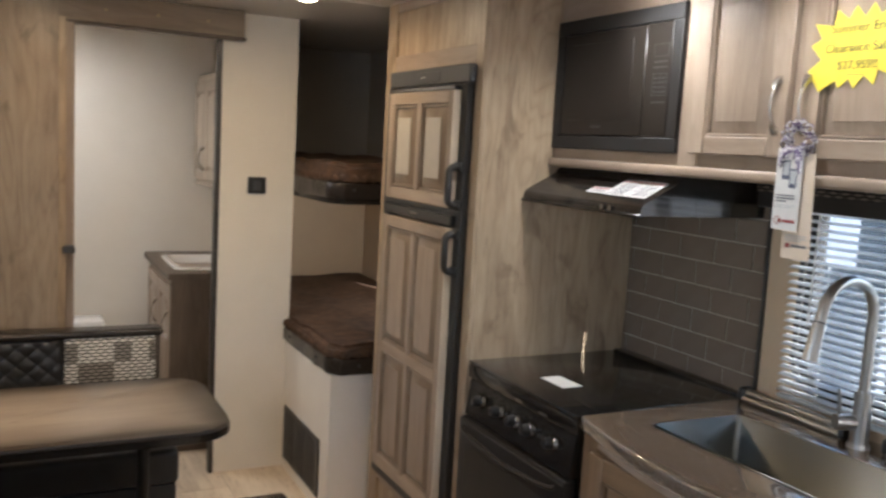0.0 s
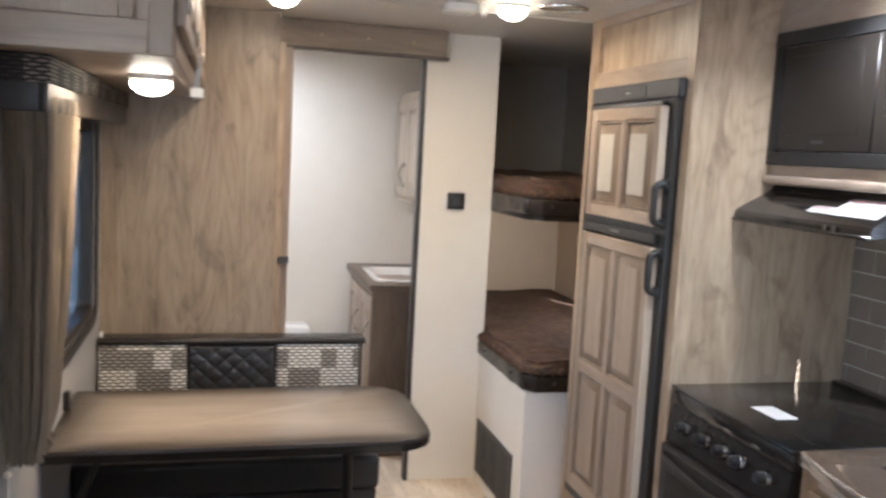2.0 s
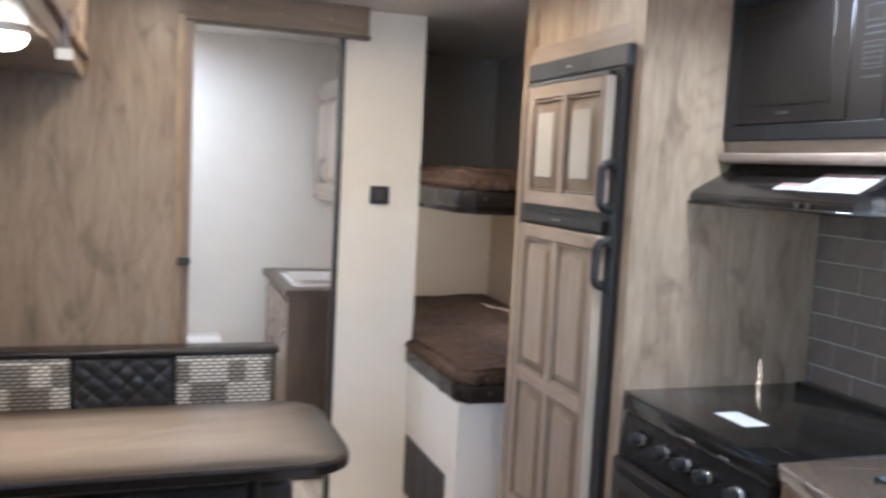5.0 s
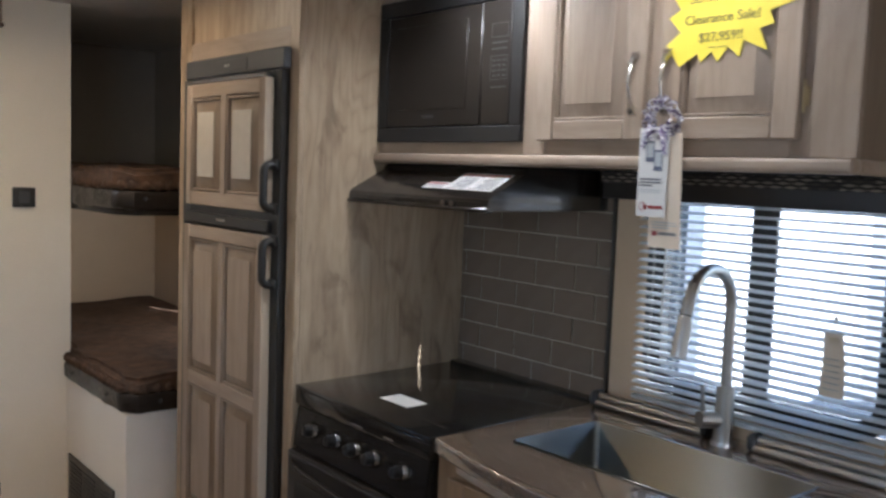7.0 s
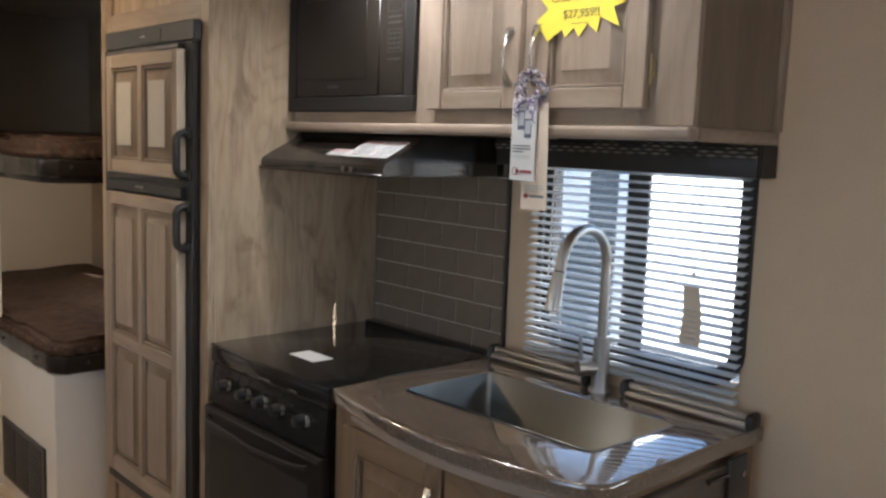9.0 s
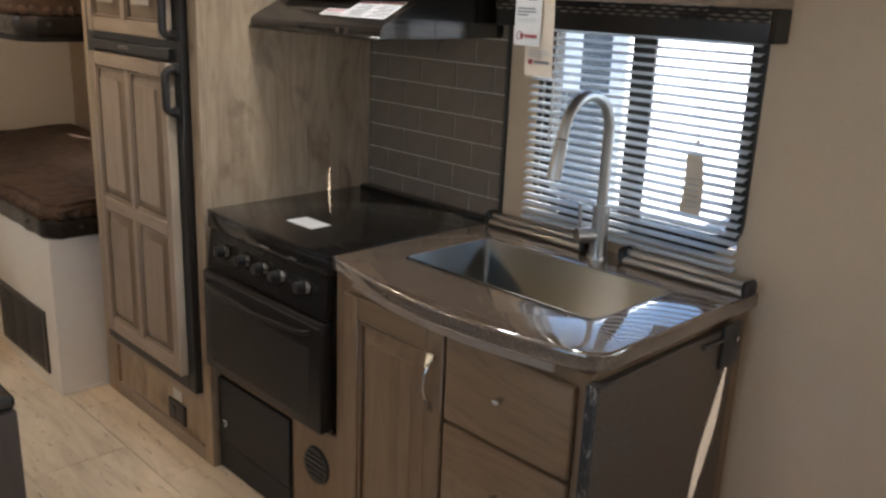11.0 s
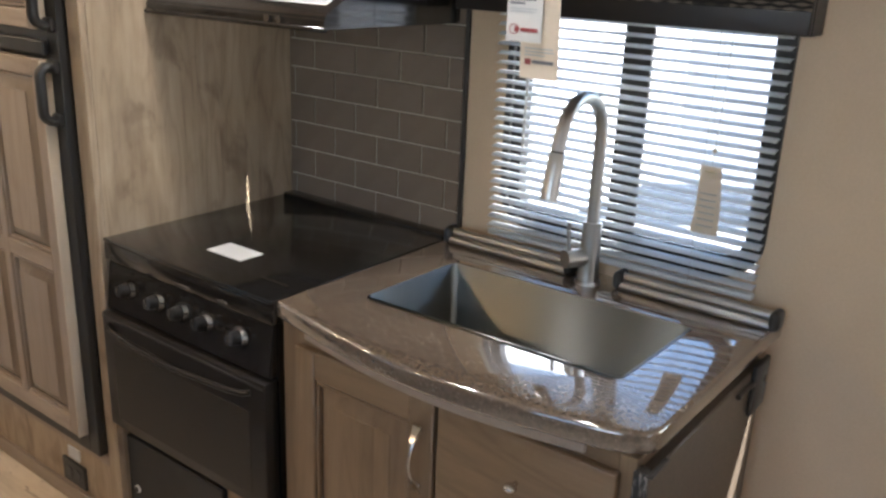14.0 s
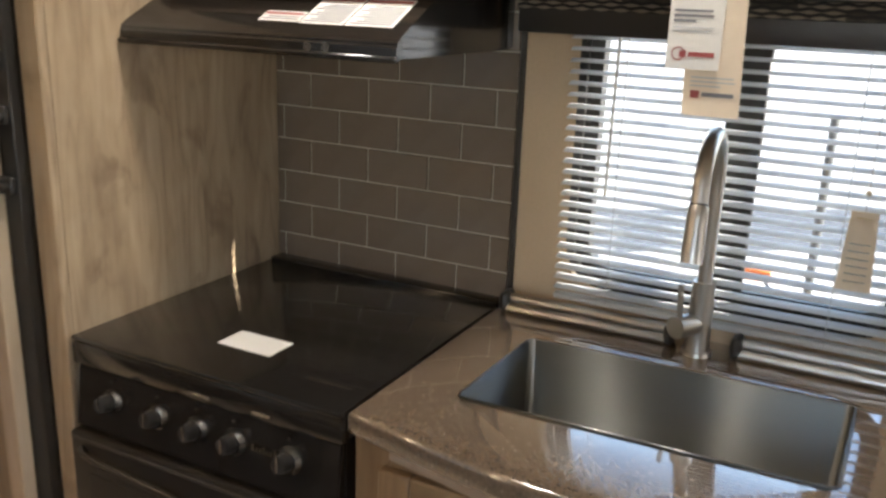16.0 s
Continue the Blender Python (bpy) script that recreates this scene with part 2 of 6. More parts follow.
_cb.inputs["Coat IOR"].default_value, _cb.inputs["Coat Roughness"].default_value = 2.1, 0.02
flap_mat = speckled("speckled_counter_back", [(0.062, 0.046, 0.032), (0.092, 0.069, 0.049), (0.118, 0.090, 0.066), (0.17, 0.138, 0.105)], 150, 0.42)
microwave_black = mottled("satin_black_door", (0.0135, 0.0110, 0.0092), (0.018, 0.0148, 0.0125), 60, 0.34, 0.0)
for _m2 in (microwave_black, matt_black):
    _m2.node_tree.nodes["Principled BSDF"].inputs["Specular IOR Level"].default_value = 0.34
lit = mat("lamp_glass", (0.9, 0.85, 0.75), 0.3, emit=(1.0, 0.80, 0.52), strength=5.0)
tile_mat = mottled("taupe_tile", (0.158, 0.124, 0.094), (0.190, 0.150, 0.114), 18, 0.22, 0.0, coat=0.15)
grout = mottled("pale_grout", (0.42, 0.375, 0.31), (0.50, 0.45, 0.375), 150, 0.8, 0.2)
gravel = mottled("pale_gravel", (0.34, 0.33, 0.32), (0.44, 0.43, 0.41), 8, 0.9, 0.0)
trailer_white = mottled("trailer_siding", (0.62, 0.64, 0.66), (0.70, 0.72, 0.74), 4, 0.4, 0.0)
# dark blue-grey; the shade on the trailer's sides is in this colour
trailer_shaded = mottled("blue_grey_siding", (0.045, 0.055, 0.065), (0.06, 0.072, 0.082), 4, 0.4, 0.0)
trailer_blue = mat("trailer_blue_stripe", (0.10, 0.16, 0.30), 0.4)
strip_grey = mottled("blue_grey_asphalt", (0.055, 0.060, 0.070), (0.085, 0.092, 0.105), 6, 0.8, 0.0)
post_grey = mat("grey_post_metal", (0.10, 0.11, 0.12), 0.5, 0.6)
orange = mat("orange_marker", (0.55, 0.15, 0.04), 0.4)

steel = mat("brushed_steel", (0.27, 0.268, 0.252), 0.30, 1.0)
_sp = steel.node_tree.nodes["Principled BSDF"]
_sp.inputs["Anisotropic"].default_value = 1.0
_sp.inputs["Anisotropic Rotation"].default_value = 0.25
_tan = node(steel, "ShaderNodeTangent")
_tan.direction_type, _tan.axis = "RADIAL", "Z"
wire(steel, _tan.outputs[0], _sp.inputs["Tangent"])
_b = noise_of(steel, coords(steel, (260, 260, 4), False), 1.0, 3, 0.6)
gloss(steel, _b, 0.33, 0.46)
bump(steel, _b, 0.05, 0.0005)

glass = mat("window_glass", (1, 1, 1), 0.0)
glass.node_tree.nodes["Principled BSDF"].inputs["Transmission Weight"].default_value = 1.0
glass.node_tree.nodes["Principled BSDF"].inputs["IOR"].default_value = 1.02
pane_glass = mat("tinted_pane", (0.5, 0.55, 0.58), 0.05)
_tr = node(pane_glass, "ShaderNodeBsdfTransparent", Color=(0.95, 0.96, 0.96, 1))
_gl = node(pane_glass, "ShaderNodeBsdfGlossy", Roughness=0.02)
_mx = node(pane_glass, "ShaderNodeMixShader")
_mx.inputs[0].default_value = 0.05
wire(pane_glass, _tr.outputs[0], _mx.inputs[1])
wire(pane_glass, _gl.outputs[0], _mx.inputs[2])
wire(pane_glass, _mx.outputs[0], pane_glass.node_tree.nodes["Material Output"].inputs[0])
tinted = mat("tinted_glass", (0.10, 0.13, 0.15), 0.02)
tinted.node_tree.nodes["Principled BSDF"].inputs["Transmission Weight"].default_value = 0.9
tinted.node_tree.nodes["Principled BSDF"].inputs["IOR"].default_value = 1.3


def travertine():
    m = mat("travertine_vinyl", (0.610, 0.512, 0.390), 0.36)
    a = noise_of(m, coords(m, (1.0, 0.14, 1.0)), 22, 6, 0.65, 0.8)
    b = noise_of(m, coords(m, (1.0, 0.3, 1.0)), 5, 4, 0.6, 1.2)
    pits = noise_of(m, coords(m, (1.0, 0.25, 1.0)), 70, 3, 0.5)
    c = ramp(m, a, [(0.3, (0.439, 0.342, 0.244)), (0.5, (0.683, 0.573, 0.439)), (0.7, (0.805, 0.708, 0.573))])
    c = mix(m, 0.4, c, ramp(m, b, [(0.3, (0.512, 0.403, 0.293)), (0.65, (0.805, 0.695, 0.549))]))
    c = mix(m, ramp(m, pits, [(0.30, (0.732, 0.732, 0.732)), (0.36, (0, 0, 0))]), c, (0.329, 0.244, 0.171))
    base(m, c)
    gloss(m, a, 0.28, 0.45)
    bump(m, pits, 0.15, 0.001)
    return m


floor_mat = travertine()


def woven(name, plane, light, dim, wide, tall, fill=0.36):
    """Rows of pale lens-shaped dashes on black, each row set off by half a dash, with dimmer blocks."""
    m = mat(name, dim, 0.85)

    def calc(how, a, b=0.0):
        n = node(m, "ShaderNodeMath")
        n.operation = how
        for v, k in ((a, 0), (b, 1)):
            if isinstance(v, (int, float)):
                n.inputs[k].default_value = v
            else:
                wire(m, v, n.inputs[k])
        return n.outputs[0]
    tc = node(m, "ShaderNodeTexCoord")
    sep = node(m, "ShaderNodeSeparateXYZ")
    wire(m, tc.outputs["Object"], sep.inputs[0])
    u, v = sep.outputs[plane[0]], calc("DIVIDE", sep.outputs[plane[1]], tall)
    row = calc("FLOOR", v)
    away = calc("ABSOLUTE", calc("SUBTRACT", calc("FRACT", v), 0.5))
    along = calc("ADD", calc("DIVIDE", u, wide), calc("MULTIPLY", row, 0.5))
    body = calc("ADD", calc("MULTIPLY", calc("COSINE", calc("MULTIPLY", along, 2 * math.pi)), 0.15), fill - 0.04)
    dash = calc("SUBTRACT", body, away)
    mask = node(m, "ShaderNodeMapRange")
    mask.inputs["From Min"].default_value, mask.inputs["From Max"].default_value = -0.05, 0.06
    wire(m, dash, mask.inputs[0])
    com = node(m, "ShaderNodeCombineXYZ")
    wire(m, calc("FLOOR", calc("DIVIDE", u, wide * 2.0)), com.inputs[0])
    wire(m, calc("FLOOR", calc("DIVIDE", row, 6.0)), com.inputs[1])
    wn_ = node(m, "ShaderNodeTexWhiteNoise")
    wire(m, com.outputs[0], wn_.inputs["Vector"])
    block = ramp(m, wn_.outputs["Value"], [(0.0, light), (0.64, light), (0.66, dim), (1.0, dim)])
    thread = noise_of(m, tc.outputs["Object"], 420, 2, 0.5)
    pale = mix(m, 1.0, block, ramp(m, thread, [(0.3, (0.72, 0.72, 0.72)), (0.7, (1, 1, 1))]), "MULTIPLY")
    base(m, mix(m, mask.outputs[0], (0.016, 0.015, 0.014), pale))
    bump(m, mask.outputs[0], 0.4, 0.0015)
    return m


bench_wood = wood("umber_wood", (0.060, 0.044, 0.033), (0.085, 0.064, 0.048), (0.11, 0.085, 0.065), "z", 60, 0.45, 0.4)
weave_xz = woven("woven_fabric_xz", (0, 2), (0.86, 0.83, 0.76), (0.33, 0.30, 0.265), 0.033, 0.0130, 0.33)
weave_yz = woven("woven_band_yz", (1, 2), (0.24, 0.20, 0.155), (0.055, 0.045, 0.035), 0.036, 0.0088, 0.24)
weave_band = woven("woven_band_xz", (0, 2), (0.24, 0.20, 0.155), (0.055, 0.045, 0.035), 0.036, 0.0088, 0.24)


def tabletop_mat():
    """Ash-grey laminate that turns espresso towards the rim."""
    m = wood("ash_laminate", (0.20, 0.165, 0.135), (0.29, 0.245, 0.205), (0.36, 0.31, 0.265), "x", 60, 0.3, 0.5, False)
    tc = node(m, "ShaderNodeTexCoord")
    sep = node(m, "ShaderNodeSeparateXYZ")
    wire(m, tc.outputs["Generated"], sep.inputs[0])
    least = None
    for k, width in ((0, 1.06), (1, 0.62)):
        a = node(m, "ShaderNodeMath")
        a.operation = "PINGPONG"
        a.inputs[1].default_value = 0.5
        wire(m, sep.outputs[k], a.inputs[0])
        b = node(m, "ShaderNodeMath")
        b.operation = "MULTIPLY"
        b.inputs[1].default_value = width
        wire(m, a.outputs[0], b.inputs[0])
        if least is None:
            least = b.outputs[0]
        else:
            mn = node(m, "ShaderNodeMath")
            mn.operation = "MINIMUM"
            wire(m, least, mn.inputs[0])
            wire(m, b.outputs[0], mn.inputs[1])
            least = mn.outputs[0]
    bs = m.node_tree.nodes["Principled BSDF"]
    was = bs.inputs["Base Color"].links[0].from_socket
    f = ramp(m, least, [(0.012, (1, 1, 1)), (0.05, (0.80, 0.80, 0.80)), (0.11, (0.35, 0.35, 0.35)), (0.22, (0, 0, 0))])
    base(m, mix(m, f, was, (0.022, 0.016, 0.012)))
    return m


table_mat = tabletop_mat()


# ---- mesh helpers ----
def bx(bm, x0, x1, y0, y1, z0, z1, b=0.0, seg=1):
    """A box, its edges rounded by b."""
    m = Matrix.Translation(((x0 + x1) / 2, (y0 + y1) / 2, (z0 + z1) / 2)) @ Matrix.Diagonal((abs(x1 - x0), abs(y1 - y0), abs(z1 - z0), 1))
    made = bmesh.ops.create_cube(bm, size=1, matrix=m)["verts"]
    if b:
        edges = list({e for v in made for e in v.link_edges})
        bmesh.ops.bevel(bm, geom=edges, offset=b, segments=seg, affect="EDGES", profile=0.5)
    return bm


def cyl(bm, a, b, r, r2=None, seg=24):
    a, b = Vector(a), Vector(b)
    m = Matrix.Translation((a + b) / 2) @ (b - a).to_track_quat("Z", "Y").to_matrix().to_4x4()
    bmesh.ops.create_cone(bm, cap_ends=True, segments=seg, radius1=r, radius2=r if r2 is None else r2, depth=(b - a).length, matrix=m)
    return bm


def ball(bm, c, r, squash=1.0, seg=20):
    bmesh.ops.create_uvsphere(bm, u_segments=seg, v_segments=seg // 2, radius=r, matrix=Matrix.Translation(c) @ Matrix.Diagonal((1, 1, squash, 1)))
    return bm


def sweep(bm, pts, r, seg=12):
    """A round tube along points; r may be a list."""
    pts = [Vector(p) for p in pts]
    radii = r if isinstance(r, (list, tuple)) else [r] * len(pts)
    rings, side = [], None
    for k, p in enumerate(pts):
        t = (pts[min(k + 1, len(pts) - 1)] - pts[max(k - 1, 0)]).normalized()
        if side is None:
            side = t.orthogonal().normalized()
        side = (side - t * side.dot(t)).normalized()
        up = t.cross(side)
        rings.append([bm.verts.new(p + radii[k] * (math.cos(a) * side + math.sin(a) * up)) for a in (2 * math.pi * n / seg for n in range(seg))])
    for a, b in zip(rings, rings[1:]):
        for n in range(seg):
            bm.faces.new((a[n], a[(n + 1) % seg], b[(n + 1) % seg], b[n]))
    bm.faces.new(rings[0][::-1])
    bm.faces.new(rings[-1])
    return bm


def prism(bm, outline, z0, z1, b=0.0, seg=2):
    """A flat piece with the given outline (x, y), from z0 to z1, its rims rounded by b."""
    lo = [bm.verts.new((x, y, z0)) for x, y in outline]
    hi = [bm.verts.new((x, y, z1)) for x, y in outline]
    n = len(outline)
    faces = [bm.faces.new(lo[::-1]), bm.faces.new(hi)]
    for k in range(n):
        bm.faces.new((lo[k], lo[(k + 1) % n], hi[(k + 1) % n], hi[k]))
    if b:
        rims = [e for f in faces for e in f.edges]
        bmesh.ops.bevel(bm, geom=rims, offset=b, segments=seg, affect="EDGES", profile=0.5)
    return bm


def rounded(x0, x1, y0, y1, r, n=6):
    """The outline of a rectangle with round corners."""
    out = []
    for cx, cy, a0 in ((x1 - r, y1 - r, 0), (x0 + r, y1 - r, 90), (x0 + r, y0 + r, 180), (x1 - r, y0 + r, 270)):
        out += [(cx + r * math.cos(radians(a0 + 90 * k / n)), cy + r * math.sin(radians(a0 + 90 * k / n))) for k in range(n + 1)]
    return out


def ring(bm, outer, inner, z0, z1):
    """A flat frame between two outlines of as many points."""
    n = len(outer)
    rows = [[bm.verts.new((x, y, z)) for x, y in o] for o, z in ((outer, z0), (outer, z1), (inner, z1), (inner, z0))]
    for a, b in zip(rows, rows[1:] + rows[:1]):
        for k in range(n):
            bm.faces.new((a[k], a[(k + 1) % n], b[(k + 1) % n], b[k]))
    return bm


def turned(bm, m):
    bmesh.ops.transform(bm, matrix=m, verts=bm.verts)
    return bm


def NB():
    return bmesh.new()


def put_mesh(name, bm, material, smooth=38):
    bmesh.ops.recalc_face_normals(bm, faces=bm.faces)
    me = bpy.data.meshes.new(name)
    bm.to_mesh(me)
    bm.free()
    me.materials.append(material)
    me.polygons.foreach_set("use_smooth", [True] * len(me.polygons))
    me.set_sharp_from_angle(angle=radians(smooth))
    return me


def root_of(ob):
    while ob.parent:
        ob = ob.parent
    return ob


def part(name, bm, material, parent, label=""):
    """One mesh object, given in world places, under a thing or a part."""
    bmesh.ops.translate(bm, vec=-root_of(parent).location, verts=bm.verts)
    ob = new(name, put_mesh(name, bm, material))
    ob.parent = parent
    return tagged(ob, label)


def thing(name, at, label, category, group="", kind=""):
    ob = new(name)
    ob.empty_display_size = 0.05
    ob.location = at
    return tagged(ob, label, category, group, kind)


def solid(name, bm, material, label, category, group="", kind="", at=(0, 0, 0)):
    bmesh.ops.translate(bm, vec=-Vector(at), verts=bm.verts)
    ob = new(name, put_mesh(name, bm, material))
    ob.location = at
    return tagged(ob, label, category, group, kind)


def setting(name, bm, material, label):
    return solid(name, bm, material, label, name.split("_")[0], kind="structure")


class Face:
    """A face of the room: u runs along it, v up, w out of it. way is the axis and sign of w."""

    def __init__(self, way, at, u0=0.0, v0=0.0):
        self.way, self.at, self.u0, self.v0 = way, at, u0, v0

    def spot(self, u, v, w):
        u, v = u + self.u0, v + self.v0
        s = -1 if self.way[0] == "-" else 1
        return Vector((self.at + s * w, u, v) if self.way[1] == "x" else (u, self.at + s * w, v))

    def box(self, bm, u0, u1, v0, v1, w0, w1, b=0.0):
        p, q = self.spot(u0, v0, w0), self.spot(u1, v1, w1)
        return bx(bm, min(p.x, q.x), max(p.x, q.x), min(p.y, q.y), max(p.y, q.y), min(p.z, q.z), max(p.z, q.z), b)

    def raised(self, bm, u0, u1, v0, v1, w0, w1, slope):
        """A panel that rises from its rim at w0 to a flat field at w1."""
        a = [bm.verts.new(self.spot(u, v, w0 - 0.006)) for u, v in ((u0, v0), (u1, v0), (u1, v1), (u0, v1))]
        o = [bm.verts.new(self.spot(u, v, w0)) for u, v in ((u0, v0), (u1, v0), (u1, v1), (u0, v1))]
        s = slope
        i = [bm.verts.new(self.spot(u, v, w1 - 0.0015)) for u, v in ((u0 + s, v0 + s), (u1 - s, v0 + s), (u1 - s, v1 - s), (u0 + s, v1 - s))]
        s += 0.0015
        j = [bm.verts.new(self.spot(u, v, w1)) for u, v in ((u0 + s, v0 + s), (u1 - s, v0 + s), (u1 - s, v1 - s), (u0 + s, v1 - s))]
        for lo, hi in ((a, o), (o, i), (i, j)):
            for k in range(4):
                bm.faces.new((lo[k], lo[(k + 1) % 4], hi[(k + 1) % 4], hi[k]))
        bm.faces.new(j)
        bm.faces.new(a[::-1])
        return bm


def text_mesh(words, size, m, extrude=0.0002):
    """Writing in the built-in font, as a bmesh in world places."""
    curve = bpy.data.curves.new("words", "FONT")
    curve.body, curve.size, curve.extrude = words, size, extrude
    curve.align_x, curve.align_y = "CENTER", "CENTER"
    ob = bpy.data.objects.new("words", curve)
    scene.collection.objects.link(ob)
    bpy.context.view_layer.update()
    me = bpy.data.meshes.new_from_object(ob.evaluated_get(bpy.context.evaluated_depsgraph_get()))
    bm = NB()
    bm.from_mesh(me)
    bpy.data.objects.remove(ob)
    bpy.data.curves.remove(curve)
    bpy.data.meshes.remove(me)
    return turned(bm, m)


def panel_door(parent, name, f, w, h, cols, rows, thick=0.019, rim=0.045, mid=0.03, slope=0.022, v_mat=None, h_mat=None, p_mat=None, label="", bevel=None, strips=1):
    """A cabinet door with raised panels: stiles, rails and panels over a dark-glazed back."""
    v_mat, h_mat, p_mat = v_mat or cab_wood, h_mat or cab_wood_h, p_mat or cab_wood
    door = part(name, f.box(NB(), 0.002, w - 0.002, 0.002, h - 0.002, 0.0, thick - 0.0165), glaze if bevel else glaze_mid, parent, label)
    us = [rim + k * (w - 2 * rim + mid) / cols for k in range(cols)]
    wide = (w - 2 * rim - (cols - 1) * mid) / cols
    for u0, u1 in [(0, rim), (w - rim, w)] + [(u - mid, u) for u in us[1:]]:
        full = u0 == 0 or u1 == w
        part("stile", f.box(NB(), u0, u1, 0 if full else rim, h if full else h - rim, 0.001, thick, 0.003), v_mat, door)
    tops = [0.0] + [b for _, b in rows]
    feet = [a for a, _ in rows] + [h]
    for k, (v0, v1) in enumerate(zip(tops, feet)):
        part("rail", f.box(NB(), rim, w - rim, v0, v1, 0.001, thick - 0.0008, 0.003), h_mat, door)
    for u in us:
        for v0, v1 in rows:
            g = 0.0032 if bevel else 0.0015
            bead = NB()
            for q in ((u + g, u + wide - g, v0 + g, v0 + g + 0.006), (u + g, u + wide - g, v1 - g - 0.006, v1 - g), (u + g, u + g + 0.006, v0 + g + 0.006, v1 - g - 0.006), (u + wide - g - 0.006, u + wide - g, v0 + g + 0.006, v1 - g - 0.006)):
                f.box(bead, *q, thick - 0.0164, thick - 0.004, 0.0015)
            part("bead", bead, v_mat, door)
            g += 0.008
            panel_ = part("panel", f.raised(NB(), u + g, u + wide - g, v0 + g, v1 - g, thick - 0.015, thick - 0.001, slope), bevel or p_mat, door)
            if bevel:
                s_ = g + slope + 0.001
                each = (wide - 2 * s_) / strips
                for k in range(strips):
                    part("panel_field", f.box(NB(), u + s_ + k * each, u + s_ + (k + 1) * each, v0 + s_, v1 - s_, thick - 0.0009, thick + 0.0006, 0.0004), p_mat, panel_)
    return door


def bow_handle(parent, f, u, v, length, label="brushed nickel bow handle"):
    """An upright bow pull with flat flared ends."""
    pts, rad = [], []
    for k in range(17):
        s = k / 16
        pts.append(f.spot(u, v + length * (s - 0.5), 0.004 + 0.026 * math.sin(math.pi * s) ** 0.8))
        rad.append(0.0034 + 0.0022 * abs(2 * s - 1) ** 3)
    bm = sweep(NB(), pts, rad, 10)
    for s in (-1, 1):
        z_in, z_out = v + s * length * 0.36, v + s * (length * 0.5 + 0.012)
        a = [bm.verts.new(f.spot(u + du, z, w_)) for du, z, w_ in ((-0.0035, z_in, 0.022), (0.0035, z_in, 0.022), (0.0105, z_out, 0.006), (-0.0105, z_out, 0.006))]
        c = [bm.verts.new(f.spot(u + du, z, w_)) for du, z, w_ in ((-0.0035, z_in, 0.027), (0.0035, z_in, 0.027), (0.0095, z_out - s * 0.002, 0.011), (-0.0095, z_out - s * 0.002, 0.011))]
        for q in ((a[0], a[1], a[2], a[3]), (c[3], c[2], c[1], c[0]), *[(a[i], a[(i + 1) % 4], c[(i + 1) % 4], c[i]) for i in range(4)]):
            bm.faces.new(q)
        f.box(bm, u - 0.006, u + 0.006, v + s * length * 0.5 - 0.006, v + s * length * 0.5 + 0.006, 0, 0.008, 0.002)
    return part("handle", bm, chrome, parent, label)


# ---- the shell of the trailer ----
XL, XR, TOP = 0.243, 2.70, 2.066          # side walls, ceiling
YB, YW, YE = -1.7, 4.70, 5.80            # rear wall, bath wall, end wall
T = 0.05
TE = 0.03                                # the kitchen wall is thinner


def wall_x(name, x0, x1, y0, y1, holes, material, label):
    """A wall along y with openings (y0, y1, z0, z1)."""
    bm = NB()
    at = y0
    for a, b, lo, hi in sorted(holes):
        bx(bm, x0, x1, at, a, 0, TOP)
        if lo > 0:
            bx(bm, x0, x1, a, b, 0, lo)
        bx(bm, x0, x1, a, b, hi, TOP)
        at = b
    bx(bm, x0, x1, at, y1, 0, TOP)
    return setting(name, bm, material, label)


NEAR_WIN = (0.95, 2.28, 1.03, 1.86)
DIN_WIN = (3.20, 4.36, 0.862, 1.585)
KIT_WIN = (1.899, 2.508, 0.940, 1.494)
# unseen opening, sized to throw the sun streak on the counter flap
STREAK_WIN = (0.65, 1.39, 0.84, 1.126)
BUNK_WIN = (4.45, 4.82, 0.97, 1.26)
# unseen opening, added to hold the rear fill lamp
FILL_WIN = (1.16, 2.24, 0.96, 1.68)
wall_x("wall_west", XL - T, XL, YB, YE, [NEAR_WIN, DIN_WIN], wall_grey, "wallboard wall, darker than the off-white ones, with two black-framed windows")
wall_x("wall_east", XR, XR + TE, YB, YE, [KIT_WIN, STREAK_WIN, BUNK_WIN], wall_tan, "beige wallboard wall behind the kitchen")
south = NB()
for x0, x1, z0, z1 in ((XL - T, FILL_WIN[0], 0, TOP), (FILL_WIN[1], XR + T, 0, TOP), (FILL_WIN[0], FILL_WIN[1], 0, FILL_WIN[2]), (FILL_WIN[0], FILL_WIN[1], FILL_WIN[3], TOP)):
    bx(south, x0, x1, YB - T, YB, z0, z1)
setting("wall_south", south, wall_tan, "beige wallboard end wall with an opening added for a fill lamp")
setting("wall_north", bx(NB(), XL - T, XR + T, YE, YE + T, 0, TOP), wall_white, "plain off-white wallboard end wall")
ceiling = NB()
for x0, x1, y0, y1 in ((XL - T, XR + T, YB - T, 1.12), (XL - T, 1.37, 1.12, 1.48), (1.73, XR + T, 1.12, 1.48), (XL - T, XR + T, 1.48, 5.0), (XL - T, 0.48, 5.0, 5.5), (0.84, XR + T, 5.0, 5.5), (XL - T, XR + T, 5.5, YE + T)):
    bx(ceiling, x0, x1, y0, y1, TOP, TOP + T)
for y in (0.4, 1.6, 2.85, 4.05):
    bx(ceiling, XL, XR, y - 0.012, y + 0.012, TOP - 0.003, TOP)
setting("ceiling", ceiling, ceil_mat, "off-white panelled ceiling with flat seam strips")
setting("floor", bx(NB(), XL - T, XR + T, YB - T, YE + T, -0.06, -0.004), grout, "pale vinyl floor in travertine-look tiles").name = "floor"
FLOOR = bpy.data.objects["floor"]

